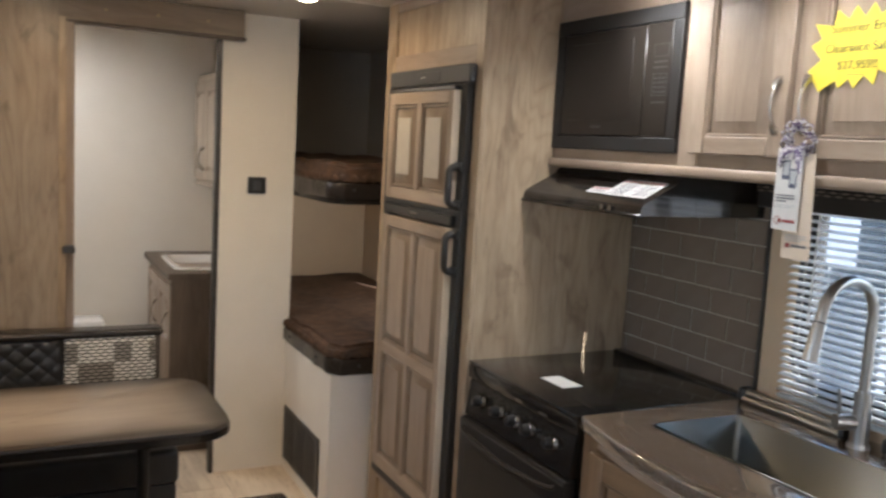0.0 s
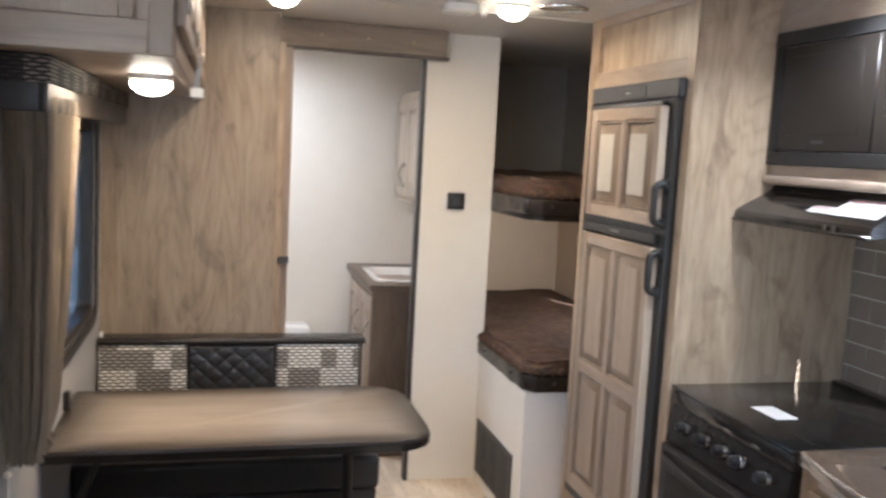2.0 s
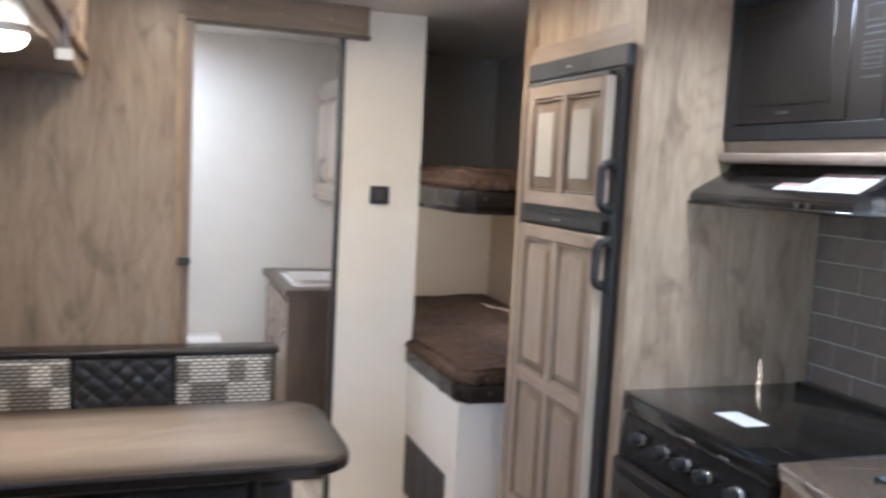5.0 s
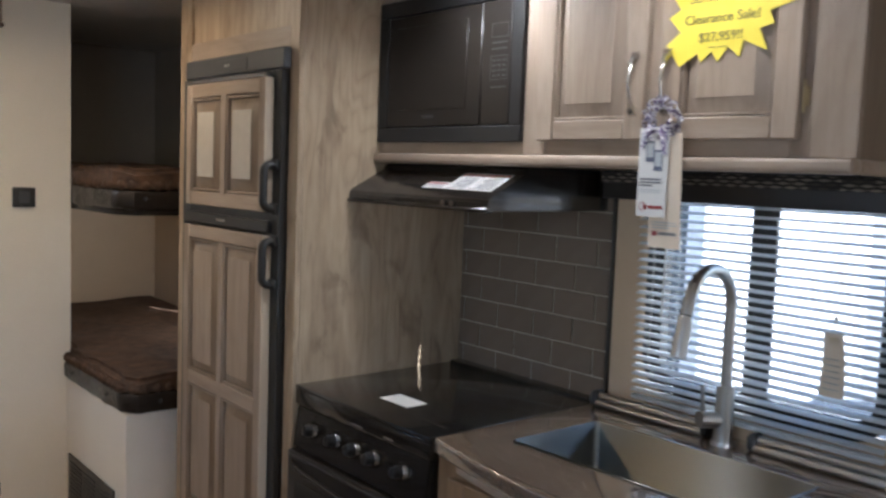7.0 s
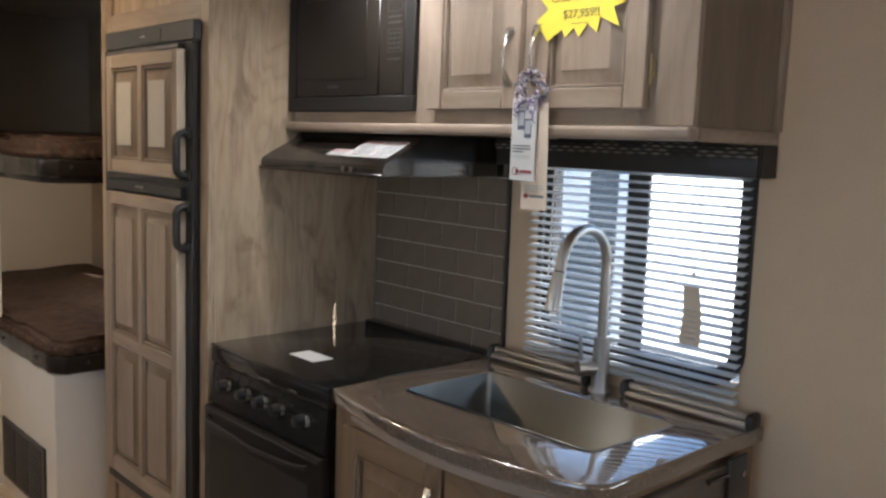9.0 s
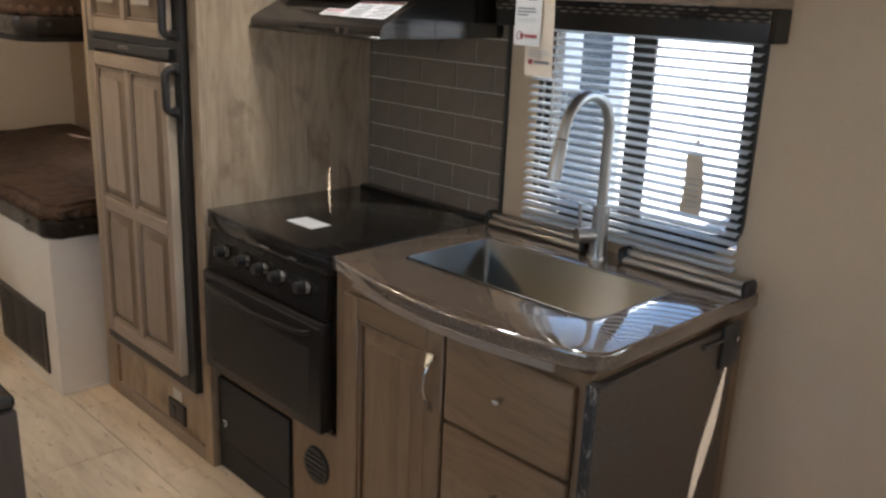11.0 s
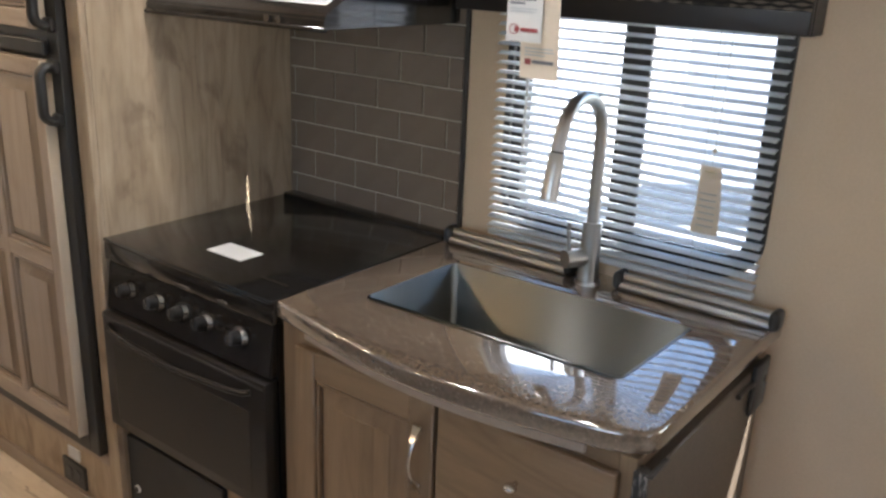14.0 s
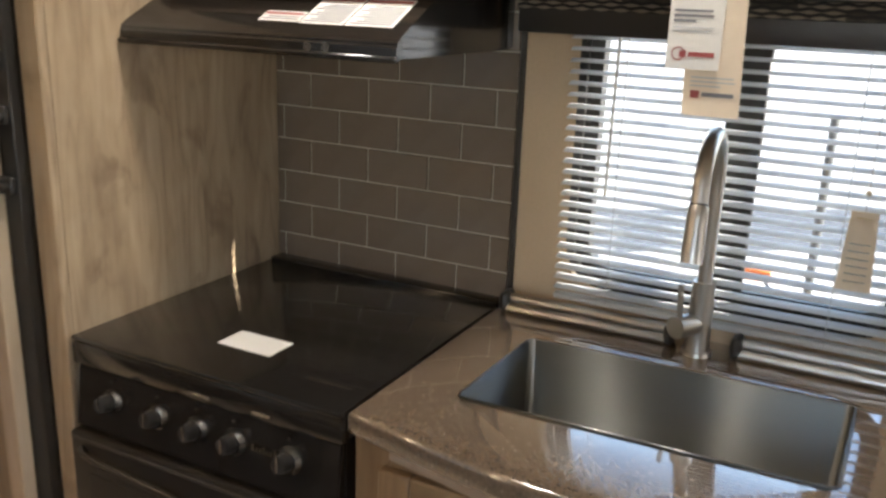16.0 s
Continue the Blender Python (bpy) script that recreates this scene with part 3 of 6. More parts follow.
# bath partition, white beside the door, greywashed wood behind the dinette
setting("wall_bath", bx(bx(NB(), 1.578, 1.915, YW, YW + 0.035, 0, TOP), 0.985, 1.578, YW, YW + 0.035, 1.955, TOP), wall_white, "off-white partition wall beside the bathroom door")
setting("wall_panel", bx(NB(), XL, 0.925, 4.525, 4.56, 0, TOP), wall_wood, "greywashed wood-grain panel wall behind the dinette")
setting("wall_bunk", bx(NB(), 1.879, 1.914, YW + 0.035, YE, 0, TOP), wall_tan, "beige partition between bathroom and bunks")
setting("wall_bunk_back", bx(NB(), 1.915, XR - 0.0005, YE - 0.006, YE - 0.0005, 0.5, 1.284), wall_tan, "beige wallboard at the end of the bunks")
# thin lining added over the walls round the upper bunk, in a darker colour
setting("wall_bunk_upper", bx(bx(NB(), 1.915, XR - 0.0065, YE - 0.006, YE - 0.0005, 1.29, TOP - 0.001), XR - 0.006, XR - 0.0005, 4.09, YE - 0.0005, 1.30, TOP - 0.001), wall_dark, "lining round the upper bunk, darker than the beige wall below")
setting("trim_edge", bx(NB(), 1.558, 1.578, YW - 0.006, YW + 0.04, 0.0, 1.955, 0.003), dark_metal, "dark metal strip along the doorway edge")
jamb = thing("door_1", (0.985, 4.6, 0), "greywashed wood door jamb with a dark strike plate", "door jamb", kind="structure")
part("jamb", bx(NB(), 0.925, 0.952, 4.56, 4.70, 0, 1.955, 0.002), panel_wood, jamb)
part("door_edge", bx(NB(), 0.952, 0.985, 4.60, 4.735, 0, 1.94, 0.003), cab_wood, jamb)
part("strike_plate", bx(NB(), 0.940, 0.986, 4.552, 4.5995, 1.037, 1.065, 0.003), dark_metal, jamb, "small dark strike plate")
for z in (0.80, 1.80):
    part("hinge", bx(NB(), 0.917, 0.929, 4.548, 4.5595, z - 0.03, z + 0.03, 0.002), brass, jamb)
fascia = thing("door_valance", (1.29, YW, 1.94), "greywashed wood valance board over the bathroom doorway", "valance")
part("board", bx(NB(), 0.90, 1.655, 4.63, 4.66, 1.952, TOP - 0.002, 0.002), brown_wood_x, fascia)
part("return", bx(NB(), 1.633, 1.655, 4.66, 4.70, 1.952, TOP - 0.002, 0.001), cab_wood, fascia)
part("lip", bx(NB(), 0.90, 1.660, 4.622, 4.665, 1.938, 1.952, 0.003), dark_wood, fascia)
for x in (1.10, 1.30, 1.50):
    part("screw_cap", cyl(NB(), (x, 4.63, 2.005), (x, 4.627, 2.005), 0.006, seg=12), brass, fascia)


# ---- windows ----
frame_dark = mottled("slate_window_plastic", (0.009, 0.0105, 0.012), (0.012, 0.0135, 0.016), 200, 0.85, 0.1)
frame_dark.node_tree.nodes["Principled BSDF"].inputs["Specular IOR Level"].default_value = 0.1
frame_grey = mottled("dark_window_plastic", (0.030, 0.029, 0.027), (0.038, 0.036, 0.034), 200, 0.7, 0.1)
frame_grey.node_tree.nodes["Principled BSDF"].inputs["Specular IOR Level"].default_value = 0.25


def window(name, f, u0, u1, v0, v1, r, trim_w, pane_mat, label, mullions=(), deep=0.05, grey=False):
    """A framed window whose opening is u0..u1, v0..v1 on face f (w out of the wall, into the room)."""
    w = thing(name, f.spot((u0 + u1) / 2, v0, 0), label, "window", kind="structure")
    turn = Matrix(((0, 0, 1, 0), (1, 0, 0, 0), (0, 1, 0, 0), (0, 0, 0, 1)))
    s = -1 if f.way[0] == "-" else 1

    def loop(a, b, c, d, rr, w0, w1, inset):
        bm = ring(NB(), rounded(a, b, c, d, rr), rounded(a + inset, b - inset, c + inset, d - inset, max(rr - inset, 0.012)), w0, w1)
        turned(bm, turn)
        for v in bm.verts:
            v.co.x = f.at + s * v.co.x
        return bm
    if grey:
        def band(grow, within, w1):
            bm = ring(NB(), rounded(u0 - grow[0], u1 + grow[0], v0 - grow[1], v1 + grow[2], r + 0.05), rounded(u0 - within[0], u1 + within[0], v0 - within[1], v1 + within[2], r + 0.02), 0.0, w1)
            turned(bm, turn)
            for v in bm.verts:
                v.co.x = f.at + s * v.co.x
            return bm
        part("trim_ring", band((0.300, 0.26, 0.18), (0.16, 0.13, 0.12), 0.022), black_trim, w)
        part("inner_ring", band((0.1605, 0.1305, 0.1205), (-0.006, -0.006, -0.006), 0.009), frame_grey, w, "grey plastic inner frame")
        part("frame", loop(u0, u1, v0, v1, r, -deep - 0.006, -0.002, 0.012), frame_dark, w)
    else:
        part("trim_ring", loop(u0 - trim_w, u1 + trim_w, v0 - trim_w, v1 + trim_w, r + trim_w, 0.0, 0.012, trim_w + 0.004), black_trim, w)
        part("frame", loop(u0, u1, v0, v1, r, -deep - 0.006, -0.004, 0.03), black_trim, w)
    pane = NB()
    f.box(pane, u0 + 0.02, u1 - 0.02, v0 + 0.02, v1 - 0.02, -deep * 0.75 - 0.004, -deep * 0.75)
    part("pane", pane, pane_mat, w).visible_shadow = pane_mat is pane_glass
    for a, b in mullions:
        part("mullion", f.box(NB(), a, b, v0 + 0.02, v1 - 0.02, -deep * 0.6, -deep * 0.2, 0.003), black_trim, w)
    return w


WEST, EAST = Face("+x", XL), Face("-x", XR)
window("window_1", WEST, *NEAR_WIN, 0.10, 0.10, glass, "large black-framed window with rounded corners", deep=0.06, grey=True)
window("window_2", WEST, *DIN_WIN, 0.06, 0.035, tinted, "tinted black-framed window beside the dinette", [(3.52, 3.56)])
window("window_3", EAST, *KIT_WIN, 0.075, 0.012, pane_glass, "black-framed sliding window over the sink", [(2.176, 2.244)], deep=TE)
window("window_4", EAST, *STREAK_WIN, 0.13, 0.02, pane_glass, "narrow black-framed window beyond the kitchen", deep=TE)
window("window_5", EAST, *BUNK_WIN, 0.05, 0.012, pane_glass, "small black-framed window beside the lower bunk", deep=TE)
# added window behind the camera; its opaque shade stops the sun
rear = thing("window_6", (1.7, YB, 0.96), "added, unseen rear window that holds a fill lamp", "window", kind="structure")
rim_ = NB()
for x0, x1, z0, z1 in ((FILL_WIN[0] - 0.03, FILL_WIN[0], 0.93, 1.71), (FILL_WIN[1], FILL_WIN[1] + 0.03, 0.93, 1.71), (FILL_WIN[0], FILL_WIN[1], 0.93, 0.96), (FILL_WIN[0], FILL_WIN[1], 1.68, 1.71)):
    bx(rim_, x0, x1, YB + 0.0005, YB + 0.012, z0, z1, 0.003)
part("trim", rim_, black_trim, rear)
part("shade", bx(NB(), FILL_WIN[0] + 0.001, FILL_WIN[1] - 0.001, YB - 0.03, YB - 0.026, 0.961, 1.679), blind_mat, rear, "white shade that keeps the sun out of the added window")
# unseen skylight, added; its opaque lid keeps the sun off the bath wall
dome = thing("skylight", (0.66, 5.25, TOP), "unseen skylight added to the bathroom ceiling for a fill lamp", "skylight", kind="structure")
part("lens", bx(NB(), 0.46, 0.86, 4.98, 5.52, TOP + T + 0.03, TOP + T + 0.05, 0.01, 2), porcelain, dome)
sk = NB()
for x0, x1, y0, y1 in ((0.46, 0.48, 4.98, 5.52), (0.84, 0.86, 4.98, 5.52), (0.48, 0.84, 4.98, 5.0), (0.48, 0.84, 5.5, 5.52)):
    bx(sk, x0, x1, y0, y1, TOP + T + 0.0005, TOP + T + 0.03)
part("curb", sk, porcelain, dome)

# ---- kitchen: refrigerator cabinet ----
FX = 2.068                                # front of the tall cabinet
tall = thing("refrigerator_cabinet", (2.38, 3.64, 0), "greywashed wood tall cabinet around the refrigerator", "cabinet")
part("side_panel", bx(NB(), FX + 0.018, XR, 3.25, 3.266, 0, TOP), panel_wood, tall, "wood-grain side panel beside the stove")
part("side_panel", bx(NB(), FX + 0.018, XR, 4.014, 4.03, 0, TOP), panel_wood, tall)
for y0, y1 in ((3.25, 3.302), (3.945, 4.03)):
    part("stile", bx(NB(), FX, FX + 0.018, y0, y1, 0, TOP, 0.002), panel_wood, tall)
for z0, z1 in ((1.806, 1.866), (2.030, TOP), (0.205, 0.242), (0.0, 0.050)):
    part("rail", bx(NB(), FX + 0.0005, FX + 0.018, 3.302, 3.945, z0, z1, 0.002), cab_wood_h, tall)
part("top_panel", bx(NB(), FX + 0.010, FX + 0.02, 3.30, 3.95, 1.86, 2.035), panel_wood, tall, "recessed wood-grain panel over the refrigerator")
part("kick_panel", bx(NB(), FX + 0.012, FX + 0.02, 3.30, 3.95, 0.045, 0.21), panel_wood, tall, "recessed wood-grain panel under the refrigerator")
part("divider", bx(NB(), FX + 0.02, XR, 3.27, 4.01, 1.81, 1.828), panel_wood, tall)
outlet = thing("wall_outlet", (FX + 0.01, 3.50, 0.10), "black double outlet on the kick panel", "outlet")
part("cover", bx(NB(), FX + 0.003, FX + 0.012, 3.442, 3.556, 0.062, 0.138, 0.003), black_trim, outlet)
for y in (3.475, 3.522):
    part("socket", bx(NB(), FX + 0.0005, FX + 0.003, y - 0.015, y + 0.015, 0.083, 0.117, 0.001), grey_plastic, outlet)
solid("sticker", bx(NB(), FX + 0.008, FX + 0.0118, 3.468, 3.526, 0.146, 0.181), paper, "small white sticker above the outlet", "sticker")

fridge = thing("refrigerator", (2.36, 3.635, 0.25), "two-door refrigerator with raised wood-panel doors and black trim", "refrigerator")
part("body", bx(NB(), FX - 0.002, 2.62, 3.308, 3.942, 0.246, 1.805), black_trim, fridge)
FF = FX - 0.023                           # front of the black surround
fr = NB()
for q in ((3.304, 3.345, 0.246, 1.744), (3.882, 3.9445, 0.246, 1.744), (3.345, 3.882, 0.246, 0.298), (3.345, 3.882, 1.278, 1.340), (3.345, 3.882, 1.722, 1.744)):
    bx(fr, FF, FX - 0.001, *q, 0.002)
part("frame", fr, black_trim, fridge, "black surround")
part("door_trim", bx(NB(), FF - 0.024, FF - 0.0005, 3.352, 3.872, 1.7225, 1.737, 0.002), dark_chrome, fridge, "thin metal trim over the upper door")
part("hinge_strip", bx(NB(), FF - 0.016, FF - 0.0005, 3.345, 3.89, 1.284, 1.318, 0.003), black_trim, fridge, "black strip between the doors")
part("maker_plate", bx(NB(), FF - 0.0175, FF - 0.0155, 3.60, 3.665, 1.297, 1.306, 0.0005), dark_chrome, fridge, "small bright plate")
control = part("control_panel", bx(NB(), FF - 0.004, FX - 0.001, 3.290, 3.926, 1.7445, 1.804, 0.004), grey_plastic, fridge, "charcoal control panel")
part("display", bx(NB(), FF - 0.0062, FF - 0.0036, 3.50, 3.70, 1.754, 1.790, 0.002), grey_plastic, control, "raised display")
for y in (3.615, 3.635):
    part("indicator", bx(NB(), FF - 0.0074, FF - 0.0060, y, y + 0.006, 1.770, 1.775), paper, control)
# bevel brown: glaze and the shade of the slopes in one colour
bevel_wood = wood("glazed_shaded_bevel", (0.135, 0.096, 0.064), (0.24, 0.178, 0.122), (0.31, 0.235, 0.168), "z", 60, 0.36, 0.3)
fridge_panel = mottled("satin_champagne_panel", (0.40, 0.36, 0.30), (0.46, 0.415, 0.35), 30, 0.34, 0.0)
up = Face("-x", FF - 0.001, 3.346, 1.342)
panel_door(fridge, "upper_door", up, 0.520, 0.380, 2, [(0.044, 0.338)], 0.026, 0.036, 0.030, 0.034, p_mat=fridge_panel, label="upper door with two raised panels", bevel=bevel_wood)
lo = Face("-x", FF - 0.001, 3.346, 0.300)
panel_door(fridge, "lower_door", lo, 0.532, 0.976, 2, [(0.050, 0.453), (0.498, 0.934)], 0.026, 0.040, 0.030, 0.026, p_mat=cab_wood, label="lower door with four raised panels", bevel=bevel_wood)

# pale strips on the door edges; the light on them is in the colour
lit_edge_wood = wood("lit_door_edge", (0.42, 0.33, 0.235), (0.52, 0.42, 0.31), (0.60, 0.50, 0.38), "z", 60, 0.45, 0.3)
for door_name, z0, z1 in (("upper_door", 1.344, 1.720), ("lower_door", 0.302, 1.274)):
    leaf = next(c for c in fridge.children if c.name.startswith(door_name))
    part("edge_strip", bx(NB(), FF - 0.030, FF - 0.0015, 3.3425, 3.3458, z0, z1, 0.001), lit_edge_wood, leaf, "door edge strip, paled to carry the light that falls on it")


def loop_handle(parent, y, z0, z1):
    """A thick black loop that stands off the surround beside the door."""
    pts = []
    x0, x1 = FF - 0.002, FF - 0.040
    for k in range(9):
        a = radians(90 * k / 8)
        pts.append((x1 + 0.022 - 0.022 * math.sin(a), y, z1 - 0.022 + 0.022 * math.cos(a)))
    pts = [(x0, y, z1)] + pts
    pts += [(x, yy, z0 + z1 - z) for x, yy, z in pts[::-1]]
    bm = sweep(NB(), pts, 0.0115, 14)
    for v in bm.verts:
        v.co.y = y + (v.co.y - y) * 1.25
    handle = part("handle", bm, black_trim, parent, "black loop handle")
    for z in (z0, z1):
        part("handle_mount", bx(NB(), FF - 0.014, FF + 0.001, y - 0.017, y + 0.017, z - 0.016, z + 0.016, 0.004), black_trim, handle)
    return handle


loop_handle(fridge, 3.3255, 1.354, 1.478)
loop_handle(fridge, 3.3255, 1.138, 1.262)

# ---- kitchen: wall cabinet with microwave, hood ----
CX = 2.345
upper = thing("wall_cabinet", (2.52, 2.55, 1.50), "driftwood-finish wall cabinet with two raised-panel doors", "cabinet")
part("bottom", bx(NB(), CX + 0.015, XR, 1.85, 3.245, 1.506, 1.524), cab_wood_h, upper)
# the end's shade is put into this darker wood
part("side", bx(NB(), CX + 0.018, XR, 1.85, 1.866, 1.525, TOP), darkened_wood_z, upper, "wood-grain end panel, darkened for the shade on it")
part("top", bx(NB(), CX + 0.02, XR, 1.867, 3.245, TOP - 0.02, TOP - 0.002), cab_wood_h, upper)
for y0, y1 in ((1.85, 1.972), (2.24, 2.305), (2.585, 2.662), (3.232, 3.2495)):
    part("stile", bx(NB(), CX, CX + 0.018, y0, y1, 1.525, TOP - 0.001, 0.0015), cab_wood, upper)
for y0, y1, z0, z1 in ((1.972, 2.24, 1.525, 1.569), (2.305, 2.585, 1.525, 1.569), (2.662, 3.232, 1.525, 1.556), (1.972, 2.24, 2.02, TOP - 0.001), (2.305, 2.585, 2.02, TOP - 0.001), (2.662, 3.232, 1.95, TOP - 0.001)):
    part("rail", bx(NB(), CX + 0.0006, CX + 0.018, y0, y1, z0, z1, 0.0015), cab_wood_h, upper)
part("light_rail", bx(NB(), CX - 0.022, CX + 0.02, 1.845, 3.249, 1.496, 1.524, 0.009, 3), cab_wood_h, upper, "rounded light rail along the bottom")
part("end_rail", bx(NB(), CX + 0.02, XR - 0.002, 1.846, 1.86, 1.496, 1.524, 0.008, 3), cab_wood_h, upper)
part("end_stile", bx(NB(), XR - 0.03, XR - 0.001, 1.842, 1.85, 1.525, TOP - 0.002, 0.002), cab_wood, upper)
for y0, y1, hy in ((1.952, 2.256, 2.231), (2.290, 2.600, 2.312)):
    d = panel_door(upper, "door", Face("-x", CX - 0.001, y0, 1.558), y1 - y0, 0.452, 1, [(0.045, 0.40)], 0.02, 0.052, 0.03, 0.026, label="raised-panel door")
    bow_handle(d, Face("-x", CX - 0.021), hy, 1.674, 0.112)
for z in (1.636, 1.93):
    hg = NB()
    bx(hg, CX - 0.006, CX + 0.001, 1.941, 1.952, z - 0.018, z + 0.018, 0.002)
    cyl(hg, (CX - 0.009, 1.948, z - 0.03), (CX - 0.009, 1.948, z + 0.03), 0.003, seg=10)
    part("hinge", hg, brass, upper, "antique brass hinge")

mw = thing("microwave", (2.5, 2.95, 1.556), "black built-in microwave oven with a trim kit", "microwave")
part("body", bx(NB(), CX + 0.01, XR - 0.05, 2.69, 3.22, 1.59, 1.92), black_trim, mw)
tk = NB()
for q in ((2.660, 3.243, 1.556, 1.596), (2.660, 3.243, 1.909, 1.952), (2.660, 2.700, 1.596, 1.909), (3.203, 3.243, 1.596, 1.909)):
    bx(tk, CX - 0.014, CX + 0.01, *q, 0.002)
part("trim_frame", tk, matt_black, mw, "matt black trim frame")
mwd = part("door", bx(NB(), CX - 0.012, CX + 0.01, 2.808, 3.201, 1.598, 1.907, 0.003), microwave_black, mw, "satin black door")
part("viewing_window", bx(NB(), CX - 0.0135, CX - 0.0118, 2.862, 3.157, 1.644, 1.874, 0.001), microwave_black, mwd, "dark viewing window")
part("maker_plate", bx(NB(), CX - 0.0142, CX - 0.0132, 2.99, 3.04, 1.621, 1.629), grey_plastic, mwd)
keys = part("control_panel", bx(NB(), CX - 0.012, CX + 0.01, 2.702, 2.805, 1.598, 1.907, 0.002), microwave_black, mw, "black key panel")
for z0, z1 in ((1.815, 1.85), (1.71, 1.77)):
    outline = NB()
    for q in ((2.712, 2.772, z0, z0 + 0.0016), (2.712, 2.772, z1 - 0.0016, z1), (2.712, 2.7136, z0, z1), (2.7704, 2.772, z0, z1)):
        bx(outline, CX - 0.0129, CX - 0.0119, *q)
    part("key_outline", outline, grey_plastic, keys)
for r in range(4):
    for c in range(3):
        part("key", bx(NB(), CX - 0.0129, CX - 0.0119, 2.72 + c * 0.017, 2.73 + c * 0.017, 1.718 + r * 0.0125, 1.723 + r * 0.0125), grey_plastic, keys)
for z in (1.69, 1.785, 1.80):
    part("key_row", bx(NB(), CX - 0.0129, CX - 0.0119, 2.715, 2.77, z, z + 0.004), grey_plastic, keys)

hood = thing("range_hood", (2.48, 2.95, 1.383), "black range hood under the microwave with paper labels", "range hood")
prof = [(2.240, 1.386), (2.240, 1.408), (2.249, 1.418), (2.362, 1.477), (2.370, 1.4955), (XR - 0.011, 1.4955), (XR - 0.011, 1.386)]
hb = NB()
a = [hb.verts.new((x, 2.662, z)) for x, z in prof]
b = [hb.verts.new((x, 3.2475, z)) for x, z in prof]
hb.faces.new(a)
hb.faces.new(b[::-1])
for k in range(len(prof)):
    hb.faces.new((a[k], a[(k + 1) % len(prof)], b[(k + 1) % len(prof)], b[k]))
bmesh.ops.bevel(hb, geom=[e for e in hb.edges if e.calc_length() > 0.3], offset=0.004, segments=2, affect="EDGES")
part("canopy", hb, enamel, hood)
part("lip", bx(NB(), 2.232, 2.250, 2.660, 3.2485, 1.381, 1.391, 0.003), enamel, hood)
part("filter_panel", bx(NB(), 2.29, 2.60, 2.72, 3.19, 1.381, 1.3858, 0.001), dark_metal, hood, "dark filter panel underneath")
for y in (2.79, 2.825):
    part("button", cyl(NB(), (2.241, y, 1.398), (2.234, y, 1.398), 0.008, seg=16), dark_chrome, hood)
slope = Vector((0.113, 0, 0.059)).normalized()


def hood_card(y0, y1, s0, s1, banded):
    nrm = Vector((-slope.z, 0, slope.x))
    o = Vector((2.249, 0, 1.418)) + nrm * 0.0008

    def slab(p0, p1, q0, q1, lift):
        bm = NB()
        vs = [bm.verts.new(o + slope * q + nrm * (lift + h) + Vector((0, p, 0))) for h in (0, 0.0008) for p, q in ((p0, q0), (p1, q0), (p1, q1), (p0, q1))]
        for q in ((0, 1, 2, 3), (4, 5, 6, 7), (0, 1, 5, 4), (1, 2, 6, 5), (2, 3, 7, 6), (3, 0, 4, 7)):
            bm.faces.new([vs[k] for k in q])
        return bm
    card = part("label", slab(y0, y1, s0, s1, 0), paper, hood, "white printed label")
    if banded:
        part("band", slab(y0 + 0.003, y1 - 0.003, s1 - 0.012, s1 - 0.006, 0.001), red_ink, card)
    n = int((s1 - s0 - 0.02) / 0.007)
    for k in range(n):
        part("print_line", slab(y0 + 0.005, y1 - 0.006 - 0.01 * (k % 3), s0 + 0.006 + k * 0.007, s0 + 0.0085 + k * 0.007, 0.001), ink, card)


hood_card(2.874, 2.958, 0.030, 0.064, True)
hood_card(2.784, 2.871, 0.028, 0.118, True)
hood_card(2.690, 2.781, 0.028, 0.118, True)

# ---- kitchen: stove ----
SX, ST = 2.08, 0.863
stove = thing("stove", (2.38, 2.955, 0.33), "black gas range with a flush glass cover and oven", "stove")
part("body", bx(NB(), SX + 0.012, XR - 0.01, 2.652, 3.244, 0.36, ST - 0.03), enamel, stove)
part("cooktop_rim", bx(NB(), SX - 0.004, XR - 0.004, 2.648, 3.247, ST - 0.055, ST - 0.010, 0.005, 2), enamel, stove)
part("glass_cover", bx(NB(), SX - 0.006, XR - 0.05, 2.650, 3.245, ST - 0.009, ST, 0.003, 2), stove_glass, stove, "black glass cover")
part("back_ledge", bx(NB(), XR - 0.048, XR - 0.006, 2.650, 3.245, ST - 0.009, ST + 0.006, 0.004, 2), enamel, stove, "raised rear ledge")
panel = NB()
vs = [panel.verts.new(p) for y in (2.654, 3.242) for p in ((SX + 0.004, y, ST - 0.058), (SX - 0.012, y, ST - 0.176), (SX + 0.02, y, ST - 0.176), (SX + 0.02, y, ST - 0.058))]
for q in ((0, 1, 2, 3), (7, 6, 5, 4), (0, 1, 5, 4), (1, 2, 6, 5), (2, 3, 7, 6), (3, 0, 4, 7)):
    panel.faces.new([vs[k] for k in q])
bmesh.ops.bevel(panel, geom=panel.edges[:], offset=0.003, segments=2, affect="EDGES")
cp = part("control_panel", panel, enamel, stove, "slanted black control panel")
for y0, y1 in ((2.79, 2.828), (2.918, 2.975)):
    part("vent_slot", bx(NB(), SX - 0.0055, SX - 0.002, y0, y1, ST - 0.048, ST - 0.042, 0.001), chrome, stove, "bright slot in the rim")
